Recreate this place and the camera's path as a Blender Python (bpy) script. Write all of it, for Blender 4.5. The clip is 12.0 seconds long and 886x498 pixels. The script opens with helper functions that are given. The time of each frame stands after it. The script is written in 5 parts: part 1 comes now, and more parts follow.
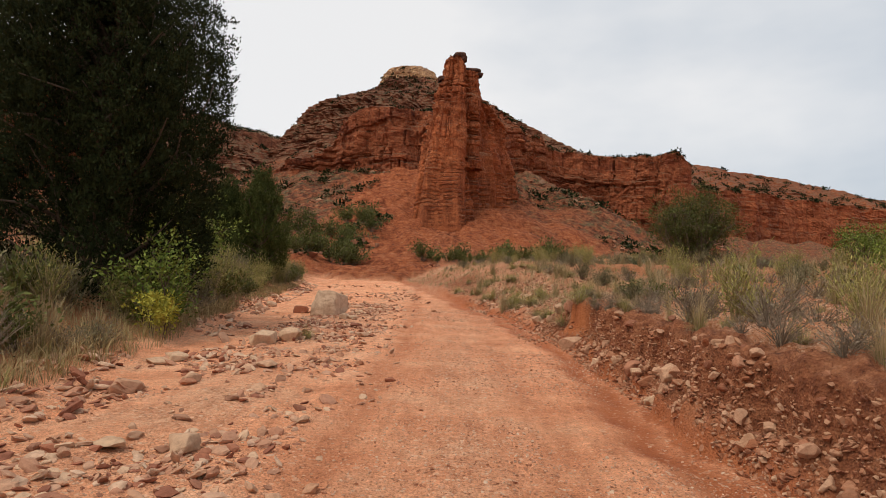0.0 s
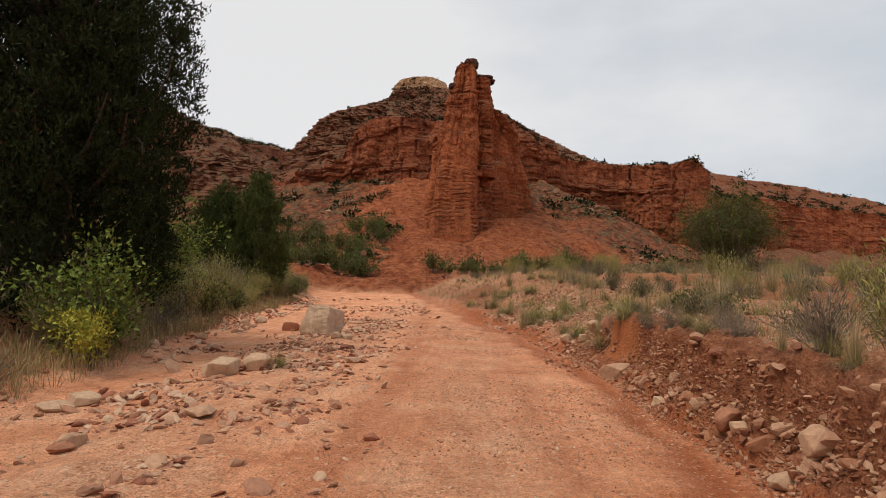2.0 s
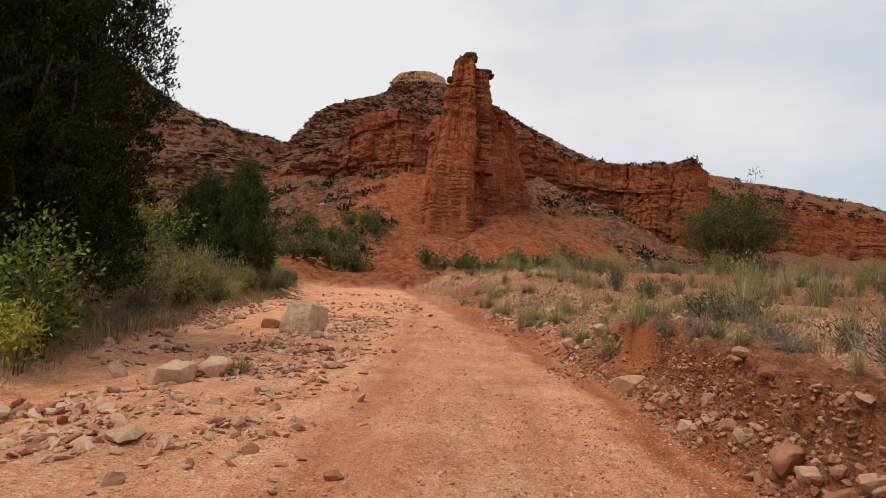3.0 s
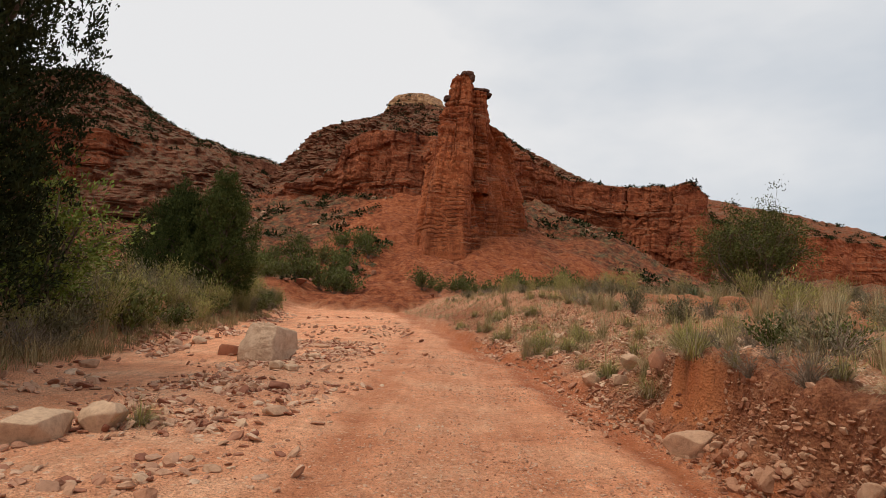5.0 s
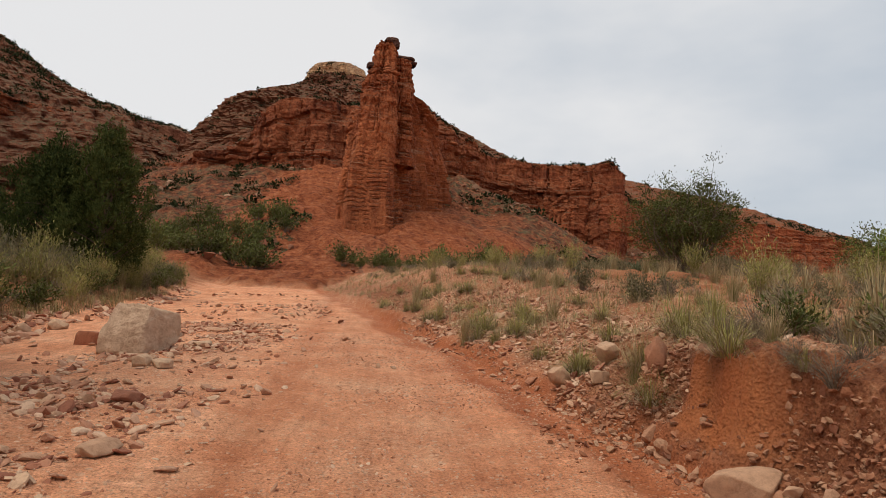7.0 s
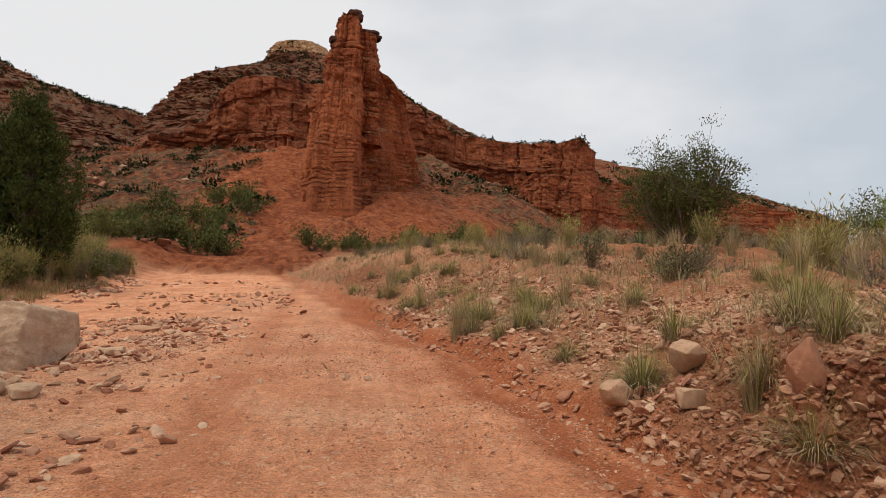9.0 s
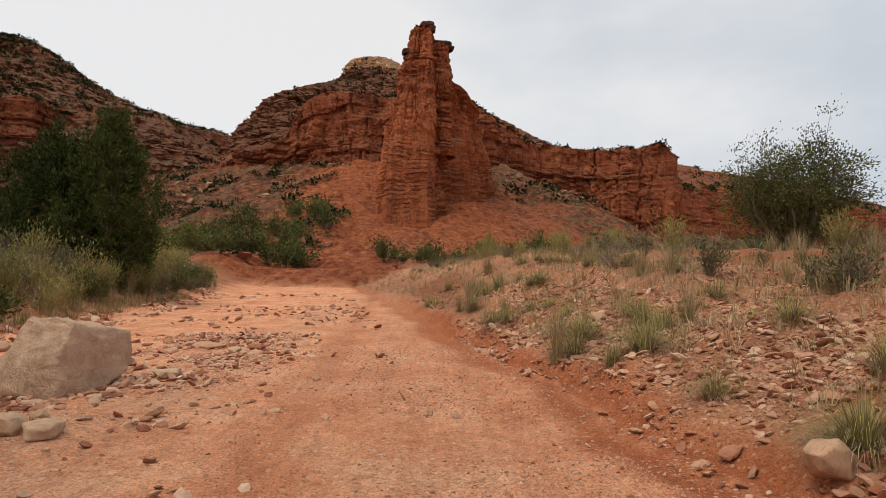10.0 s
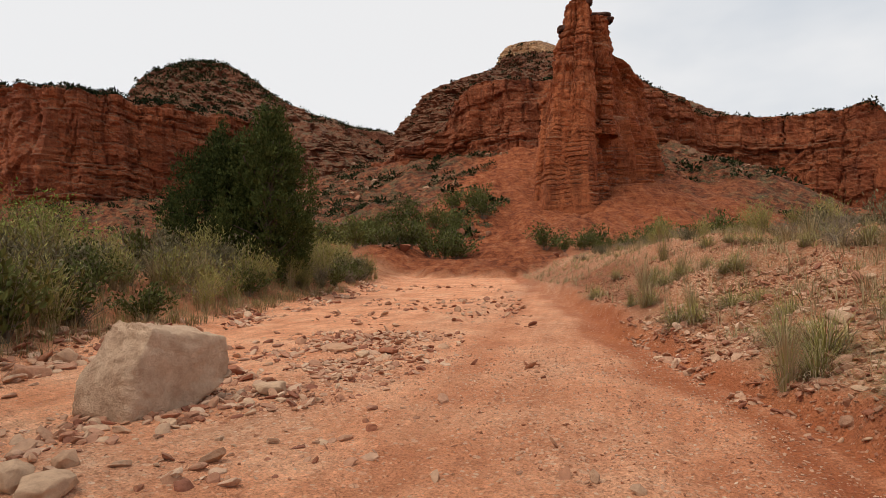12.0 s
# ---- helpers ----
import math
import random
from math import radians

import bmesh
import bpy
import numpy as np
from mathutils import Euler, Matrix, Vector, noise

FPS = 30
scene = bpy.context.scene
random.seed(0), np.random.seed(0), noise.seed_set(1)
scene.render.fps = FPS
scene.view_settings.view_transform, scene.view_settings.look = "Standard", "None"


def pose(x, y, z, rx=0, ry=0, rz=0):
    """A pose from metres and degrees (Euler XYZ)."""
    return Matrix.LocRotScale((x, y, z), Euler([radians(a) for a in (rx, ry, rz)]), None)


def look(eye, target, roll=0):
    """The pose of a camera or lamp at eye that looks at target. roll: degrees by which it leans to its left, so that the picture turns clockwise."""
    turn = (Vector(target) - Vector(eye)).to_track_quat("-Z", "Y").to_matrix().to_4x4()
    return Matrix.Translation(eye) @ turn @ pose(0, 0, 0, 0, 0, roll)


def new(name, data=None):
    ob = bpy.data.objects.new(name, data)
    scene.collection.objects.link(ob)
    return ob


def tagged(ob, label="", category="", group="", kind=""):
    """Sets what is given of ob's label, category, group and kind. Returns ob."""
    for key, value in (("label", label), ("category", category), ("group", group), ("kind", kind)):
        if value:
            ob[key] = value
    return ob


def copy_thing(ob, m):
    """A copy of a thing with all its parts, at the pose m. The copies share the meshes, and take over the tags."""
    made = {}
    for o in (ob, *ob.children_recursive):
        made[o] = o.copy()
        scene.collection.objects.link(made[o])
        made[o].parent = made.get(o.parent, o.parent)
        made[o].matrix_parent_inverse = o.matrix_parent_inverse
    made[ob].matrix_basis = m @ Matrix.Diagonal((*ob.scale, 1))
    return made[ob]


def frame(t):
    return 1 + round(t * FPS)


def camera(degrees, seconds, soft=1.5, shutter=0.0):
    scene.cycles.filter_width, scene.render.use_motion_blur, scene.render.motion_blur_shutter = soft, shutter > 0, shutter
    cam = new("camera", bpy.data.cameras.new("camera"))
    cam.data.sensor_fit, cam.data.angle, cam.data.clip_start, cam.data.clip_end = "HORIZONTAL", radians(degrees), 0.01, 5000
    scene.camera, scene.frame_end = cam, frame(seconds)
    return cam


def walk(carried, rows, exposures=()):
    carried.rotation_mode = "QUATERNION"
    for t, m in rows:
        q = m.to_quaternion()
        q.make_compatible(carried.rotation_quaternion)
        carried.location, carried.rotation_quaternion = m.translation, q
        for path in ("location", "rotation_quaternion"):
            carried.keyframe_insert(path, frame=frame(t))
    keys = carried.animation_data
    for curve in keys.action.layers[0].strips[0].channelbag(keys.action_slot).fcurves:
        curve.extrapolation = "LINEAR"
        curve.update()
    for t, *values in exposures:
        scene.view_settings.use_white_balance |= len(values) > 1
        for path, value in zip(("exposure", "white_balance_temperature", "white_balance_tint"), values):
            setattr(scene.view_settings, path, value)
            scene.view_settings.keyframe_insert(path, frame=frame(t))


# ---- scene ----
cam = camera(73.0, 12.0, soft=0.55)

PATH = [
    (0, (-0.05, -0.16, 1.641), (-0.084, 1.838, 1.711), 1.6),
    (0.5, (-0.022, 0.528, 1.593), (-0.076, 2.52, 1.763), 1.7),
    (1, (-0.004, 1.235, 1.554), (-0.058, 3.224, 1.754), 1.5),
    (1.5, (0.002, 1.942, 1.564), (-0.071, 3.934, 1.734), 1.2),
    (2, (-0.006, 2.632, 1.581), (-0.084, 4.627, 1.691), 1.2),
    (2.5, (0.024, 3.299, 1.592), (-0.046, 5.296, 1.675), 1.8),
    (3, (0.009, 3.961, 1.586), (-0.053, 5.958, 1.685), 2.3),
    (3.2, (0.021, 4.208, 1.563), (-0.043, 6.204, 1.675), 2.4),
    (4.8, (0.085, 6.294, 1.515), (0.043, 8.285, 1.698), 2.8),
    (5, (0.066, 6.561, 1.482), (0.012, 8.553, 1.66), 2.6),
    (5.5, (0.049, 7.208, 1.468), (-0.017, 9.197, 1.663), 2.4),
    (6, (0.057, 7.847, 1.474), (0.036, 9.837, 1.671), 2.1),
    (6.5, (-0.023, 8.47, 1.462), (0.058, 10.462, 1.625), 2.0),
    (7, (-0.04, 9.078, 1.455), (0.17, 11.064, 1.566), 2.6),
    (7.2, (-0.056, 9.294, 1.452), (0.196, 11.276, 1.548), 3.1),
    (8.8, (0.028, 11.437, 1.414), (0.367, 13.408, 1.469), 1.4),
    (9, (0.013, 11.752, 1.394), (0.326, 13.727, 1.450), 1.1),
    (9.5, (0.032, 12.44, 1.391), (0.252, 14.427, 1.462), 0.8),
    (10, (-0.061, 13.212, 1.364), (0.008, 15.209, 1.454), 0.7),
    (10.5, (-0.03, 13.864, 1.352), (-0.182, 15.856, 1.44), 0.4),
    (11, (-0.032, 14.397, 1.336), (-0.357, 16.367, 1.419), -0.0),
    (11.5, (-0.042, 14.859, 1.349), (-0.437, 16.815, 1.415), -0.4),
    (12, (0.007, 15.269, 1.364), (-0.457, 17.209, 1.418), -0.6),
]
walk(cam, [(t, look(eye, target, roll)) for t, eye, target, roll in PATH],
     exposures=[(0, 0.0), (1.0, -0.12), (1.5, -0.12), (3, -0.04), (5.5, -0.08), (7, -0.10), (9, -0.06), (11, -0.02), (12, 0.0)])

# ---- light: overcast sky, soft high sun ----
world = bpy.data.worlds.new("overcast_sky")
scene.world = world
world.use_nodes = True
wn, wl = world.node_tree.nodes, world.node_tree.links
wn.clear()
w_out = wn.new("ShaderNodeOutputWorld")
w_bg = wn.new("ShaderNodeBackground")
w_sky = wn.new("ShaderNodeTexSky")
w_sky.sky_type, w_sky.sun_disc = "NISHITA", False
w_sky.sun_elevation, w_sky.sun_rotation = radians(66), radians(239)
w_gain = wn.new("ShaderNodeVectorMath")
w_gain.operation = "SCALE"
w_gain.inputs["Scale"].default_value = 0.10
w_geo = wn.new("ShaderNodeTexCoord")
w_map = wn.new("ShaderNodeMapping")
w_map.inputs["Scale"].default_value = (1.0, 1.0, 2.2)
w_noise = wn.new("ShaderNodeTexNoise")
w_noise.inputs["Scale"].default_value = 1.7
w_noise.inputs["Detail"].default_value = 5.0
w_noise.inputs["Roughness"].default_value = 0.5
w_ramp = wn.new("ShaderNodeValToRGB")
w_ramp.color_ramp.elements[0].position, w_ramp.color_ramp.elements[0].color = 0.32, (0.60, 0.65, 0.71, 1)
w_ramp.color_ramp.elements[1].position, w_ramp.color_ramp.elements[1].color = 0.60, (0.90, 0.893, 0.89, 1)
w_mix = wn.new("ShaderNodeMix")
w_mix.data_type = "RGBA"
w_mix.inputs["Factor"].default_value = 0.92
wl.new(w_geo.outputs["Generated"], w_map.inputs["Vector"])
wl.new(w_map.outputs["Vector"], w_noise.inputs["Vector"])
w_sep = wn.new("ShaderNodeSeparateXYZ")
wl.new(w_geo.outputs["Generated"], w_sep.inputs[0])
w_side = wn.new("ShaderNodeMath")
w_side.operation = "MULTIPLY_ADD"
w_side.inputs[1].default_value = -0.34
wl.new(w_sep.outputs["X"], w_side.inputs[0])
wl.new(w_noise.outputs["Fac"], w_side.inputs[2])
wl.new(w_side.outputs[0], w_ramp.inputs["Fac"])
wl.new(w_sky.outputs["Color"], w_gain.inputs[0])
wl.new(w_gain.outputs["Vector"], w_mix.inputs["A"])
wl.new(w_ramp.outputs["Color"], w_mix.inputs["B"])
wl.new(w_mix.outputs["Result"], w_bg.inputs["Color"])
w_bg.inputs["Strength"].default_value = 1.0
wl.new(w_bg.outputs["Background"], w_out.inputs["Surface"])
sun = new("sun", bpy.data.lights.new("sun", "SUN"))
sun.data.energy, sun.data.angle, sun.data.color = 2.0, radians(24), (1.0, 0.93, 0.82)
sun.matrix_world = look((-21, -13, 56), (0, 0, 0))

# ---- arithmetic: noise on arrays ----
RNG = np.random.default_rng(7)


def hash3(i, j, k):
    n = (i.astype(np.int64) * 73856093) ^ (j.astype(np.int64) * 19349663) ^ (k.astype(np.int64) * 83492791)
    n = (n ^ (n >> 13)) * 1274126177 & 0x7FFFFFFF
    n = (n ^ (n >> 15)) * 668265263 & 0x7FFFFFFF
    return (n & 0xFFFF) / 65535.0


def vnoise(x, y, z=None):
    """Smooth noise of -1 to 1 with cells of 1."""
    z = np.zeros_like(x) if z is None else z
    i, j, k = np.floor(x), np.floor(y), np.floor(z)
    u, v, w = x - i, y - j, z - k
    u, v, w = (a * a * (3 - 2 * a) for a in (u, v, w))
    out = 0.0
    for a in (0, 1):
        for b in (0, 1):
            for c in (0, 1):
                out = out + hash3(i + a, j + b, k + c) * (u if a else 1 - u) * (v if b else 1 - v) * (w if c else 1 - w)
    return out * 2 - 1


def fbm(x, y, z=None, octaves=4, gain=0.5):
    out, amp = 0.0, 1.0
    for o in range(octaves):
        f = 2.0 ** o
        out = out + amp * vnoise(x * f + 17.3 * o, y * f - 9.1 * o, None if z is None else z * f + 5.7 * o)
        amp *= gain
    return out


def step(a, b, x):
    u = np.clip((x - a) / (b - a), 0, 1)
    return u * u * (3 - 2 * u)


def mesh_of(name, verts, faces, smooth=True):
    """A mesh from arrays; faces all of one size."""
    verts, faces = np.asarray(verts, np.float32), np.asarray(faces, np.int32)
    me = bpy.data.meshes.new(name)
    n, k = faces.shape
    me.vertices.add(len(verts))
    me.vertices.foreach_set("co", verts.ravel())
    me.loops.add(n * k)
    me.loops.foreach_set("vertex_index", faces.ravel())
    me.polygons.add(n)
    me.polygons.foreach_set("loop_start", np.arange(0, n * k, k, dtype=np.int32))
    me.polygons.foreach_set("use_smooth", np.full(n, smooth))
    me.update(calc_edges=True)
    return me


def grid_faces(rows, cols):
    a = np.arange(rows * cols).reshape(rows, cols)
    return np.stack([a[:-1, :-1], a[:-1, 1:], a[1:, 1:], a[1:, :-1]], -1).reshape(-1, 4)


# ---- materials ----
def node(nt, kind, **inputs):
    n = nt.nodes.new(kind)
    for key, value in inputs.items():
        n.inputs[key].default_value = value
    return n


def material(name, rough=0.9):
    m = bpy.data.materials.new(name)
    m.use_nodes = True
    nt = m.node_tree
    bsdf = nt.nodes["Principled BSDF"]
    bsdf.inputs["Roughness"].default_value = rough
    bsdf.inputs["Specular IOR Level"].default_value = 0.25
    return m, nt, bsdf


def ramp(nt, fac, stops):
    r = nt.nodes.new("ShaderNodeValToRGB")
    e = r.color_ramp.elements
    while len(e) < len(stops):
        e.new(0.5)
    for el, (p, c) in zip(e, stops):
        el.position, el.color = p, (*c, 1)
    nt.links.new(fac, r.inputs["Fac"])
    return r.outputs["Color"]


def blend(nt, fac, a, b, how="MIX"):
    m = nt.nodes.new("ShaderNodeMix")
    m.data_type, m.blend_type = "RGBA", how
    for key, v in (("Factor", fac), ("A", a), ("B", b)):
        if isinstance(v, (float, int)):
            m.inputs[key].default_value = v
        elif isinstance(v, tuple):
            m.inputs[key].default_value = (*v, 1)
        else:
            nt.links.new(v, m.inputs[key])
    return m.outputs["Result"]


def noise_at(nt, scale, detail=6.0, stretch=(1, 1, 1), rough=0.6, coords=None):
    geo = nt.nodes.new("ShaderNodeNewGeometry")
    mp = nt.nodes.new("ShaderNodeMapping")
    mp.inputs["Scale"].default_value = stretch
    n = node(nt, "ShaderNodeTexNoise", Scale=scale, Detail=detail, Roughness=rough)
    nt.links.new(coords or geo.outputs["Position"], mp.inputs["Vector"])
    nt.links.new(mp.outputs["Vector"], n.inputs["Vector"])
    return n.outputs["Fac"]


def cells_at(nt, scale, feature="F1", stretch=(1, 1, 1), out="Distance"):
    geo = nt.nodes.new("ShaderNodeNewGeometry")
    mp = nt.nodes.new("ShaderNodeMapping")
    mp.inputs["Scale"].default_value = stretch
    v = nt.nodes.new("ShaderNodeTexVoronoi")
    v.feature = feature
    v.inputs["Scale"].default_value = scale
    nt.links.new(geo.outputs["Position"], mp.inputs["Vector"])
    nt.links.new(mp.outputs["Vector"], v.inputs["Vector"])
    return v.outputs[out]


def calc(nt, op, a, b=0.0, clamp=False):
    m = nt.nodes.new("ShaderNodeMath")
    m.operation, m.use_clamp = op, clamp
    for n, v in enumerate((a, b)):
        if isinstance(v, (float, int)):
            m.inputs[n].default_value = v
        else:
            nt.links.new(v, m.inputs[n])
    return m.outputs[0]


def bump(nt, bsdf, height, strength, distance, over=None):
    b = node(nt, "ShaderNodeBump", Strength=strength, Distance=distance)
    nt.links.new(height, b.inputs["Height"])
    if over is not None:
        nt.links.new(over, b.inputs["Normal"])
    nt.links.new(b.outputs["Normal"], bsdf.inputs["Normal"])
    return b.outputs["Normal"]


def attribute(nt, name):
    a = nt.nodes.new("ShaderNodeAttribute")
    a.attribute_name = name
    return a.outputs["Fac"]


def make_ground_material():
    m, nt, bsdf = material("red_wash_ground", 0.95)
    grain = noise_at(nt, 55, 5)
    patch = noise_at(nt, 0.9, 6)
    sand = ramp(nt, patch, [(0.30, (0.59, 0.228, 0.106)), (0.5, (0.725, 0.330, 0.175)), (0.70, (0.78, 0.43, 0.256))])
    fine = ramp(nt, grain, [(0.33, (0.62, 0.55, 0.52)), (0.46, (1.04, 1.02, 1.0)), (0.66, (1.3, 1.28, 1.28))])
    # uneven earth tones, with shade in the small hollows put into the colour
    clod_shade = ramp(nt, noise_at(nt, 7, 9, rough=0.78), [(0.36, (0.42, 0.31, 0.26)), (0.43, (0.98, 0.95, 0.93)), (0.55, (1.1, 1.1, 1.1)), (0.64, (1.45, 1.5, 1.55))])
    fine = blend(nt, 0.75, fine, clod_shade, "MULTIPLY")
    streaks = ramp(nt, noise_at(nt, 1.0, 7, (5.0, 0.6, 1.0), 0.65), [(0.38, (0.66, 0.56, 0.5)), (0.5, (1, 1, 1)), (0.64, (1.15, 1.15, 1.15))])
    sand = blend(nt, 0.4, sand, streaks, "MULTIPLY")
    road = blend(nt, 0.9, sand, fine, "MULTIPLY")
    damp = blend(nt, 0.4, ramp(nt, patch, [(0.3, (0.36, 0.098, 0.036)), (0.7, (0.48, 0.160, 0.062))]), fine, "MULTIPLY")
    road = blend(nt, attribute(nt, "red"), road, damp)
    peb = cells_at(nt, 26, out="Color")
    bw = nt.nodes.new("ShaderNodeRGBToBW")
    nt.links.new(peb, bw.inputs["Color"])
    pebbles = ramp(nt, bw.outputs[0], [(0.2, (0.34, 0.130, 0.062)), (0.5, (0.56, 0.265, 0.142)), (0.8, (0.68, 0.44, 0.285))])
    road = blend(nt, calc(nt, "MULTIPLY", attribute(nt, "gravel"), 0.75), road, pebbles)
    for size, few, much in ((9.0, 0.24, 0.7), (22.0, 0.36, 0.95)):
        geo = nt.nodes.new("ShaderNodeNewGeometry")
        vor = nt.nodes.new("ShaderNodeTexVoronoi")
        vor.inputs["Scale"].default_value = size
        nt.links.new(geo.outputs["Position"], vor.inputs["Vector"])
        tone = nt.nodes.new("ShaderNodeSeparateColor")
        nt.links.new(vor.outputs["Color"], tone.inputs[0])
        chip = ramp_value(nt, calc(nt, "SUBTRACT", calc(nt, "MULTIPLY", tone.outputs[1], few + 0.12), vor.outputs["Distance"]), 0.0, 0.05)
        chip = calc(nt, "MULTIPLY", chip, calc(nt, "ADD", calc(nt, "MULTIPLY", attribute(nt, "gravel"), 0.6), 0.4))
        chips = ramp(nt, tone.outputs[0], [(0.1, (0.28, 0.095, 0.045)), (0.35, (0.56, 0.235, 0.115)), (0.6, (0.72, 0.42, 0.26)), (0.9, (0.82, 0.60, 0.42))])
        road = blend(nt, calc(nt, "MULTIPLY", chip, much), road, chips)
    soil = blend(nt, 0.6, ramp(nt, patch, [(0.3, (0.22, 0.075, 0.03)), (0.52, (0.34, 0.132, 0.056)), (0.7, (0.44, 0.215, 0.105))]), fine, "MULTIPLY")
    scree_n = noise_at(nt, 1.1, 8, rough=0.75)
    scree = ramp(nt, scree_n, [(0.38, (0.07, 0.025, 0.012)), (0.46, (0.19, 0.058, 0.024)), (0.54, (0.29, 0.092, 0.038)), (0.68, (0.34, 0.17, 0.085))])
    scrub = ramp(nt, noise_at(nt, 2.2, 8, rough=0.8), [(0.38, (0.05, 0.045, 0.02)), (0.5, (0.13, 0.10, 0.048)), (0.64, (0.21, 0.14, 0.075))])
    scree = blend(nt, calc(nt, "MULTIPLY", attribute(nt, "scrub"), ramp_value(nt, noise_at(nt, 0.5, 8, rough=0.7), 0.46, 0.62)), scree, scrub)
    scree = blend(nt, 0.6, scree, clod_shade, "MULTIPLY")
    soil = blend(nt, calc(nt, "MULTIPLY", attribute(nt, "gravel"), 0.8), soil, blend(nt, 0.8, pebbles, clod_shade, "MULTIPLY"))
    soil = blend(nt, calc(nt, "MULTIPLY", chip, 0.6), soil, chips)
    bankred = blend(nt, 0.8, ramp(nt, noise_at(nt, 5.0, 9, (1, 1, 1.6), 0.8), [(0.3, (0.10, 0.031, 0.014)), (0.45, (0.21, 0.070, 0.030)), (0.58, (0.33, 0.13, 0.06)), (0.72, (0.44, 0.22, 0.12))]), clod_shade, "MULTIPLY")
    smooth_clay = ramp(nt, noise_at(nt, 1.5, 5, (1, 1, 0.4)), [(0.3, (0.42, 0.13, 0.045)), (0.7, (0.56, 0.20, 0.075))])
    bankred = blend(nt, attribute(nt, "face"), bankred, smooth_clay)
    soil = blend(nt, calc(nt, "MAXIMUM", attribute(nt, "cut"), attribute(nt, "lip")), soil, bankred)
    col = blend(nt, attribute(nt, "soil"), road, soil)
    rubble = cells_at(nt, 1.3, out="Color")
    rub = nt.nodes.new("ShaderNodeRGBToBW")
    nt.links.new(rubble, rub.inputs["Color"])
    scree = blend(nt, 0.75, scree, ramp(nt, rub.outputs[0], [(0.25, (0.55, 0.5, 0.48)), (0.5, (1, 1, 1)), (0.75, (1.3, 1.25, 1.2))]), "MULTIPLY")
    clay = blend(nt, 0.8, ramp(nt, scree_n, [(0.38, (0.20, 0.050, 0.017)), (0.48, (0.37, 0.102, 0.036)), (0.56, (0.45, 0.138, 0.052)), (0.66, (0.50, 0.21, 0.10))]), clod_shade, "MULTIPLY")
    clay = blend(nt, 0.6, clay, ramp(nt, noise_at(nt, 1.5, 8, (0.5, 0.5, 3.0), 0.7), [(0.4, (0.6, 0.52, 0.5)), (0.5, (1, 1, 1)), (0.62, (1.2, 1.2, 1.2))]), "MULTIPLY")
    scree = blend(nt, attribute(nt, "clay"), scree, clay)
    col = blend(nt, attribute(nt, "talus"), col, scree)
    nt.links.new(col, bsdf.inputs["Base Color"])
    n1 = bump(nt, bsdf, cells_at(nt, 34, "F1"), 1.0, 0.03)
    n2 = bump(nt, bsdf, noise_at(nt, 9, 9, rough=0.76), 0.8, 0.06, n1)
    bump(nt, bsdf, calc(nt, "MULTIPLY", calc(nt, "ADD", scree_n, calc(nt, "MULTIPLY", rub.outputs[0], 0.25)), attribute(nt, "talus")), 1.0, 0.8, n2)
    return m


def ramp_value(nt, fac, lo, hi):
    r = nt.nodes.new("ShaderNodeMapRange")
    r.clamp = True
    r.inputs["From Min"].default_value, r.inputs["From Max"].default_value = lo, hi
    nt.links.new(fac, r.inputs["Value"])
    return r.outputs["Result"]


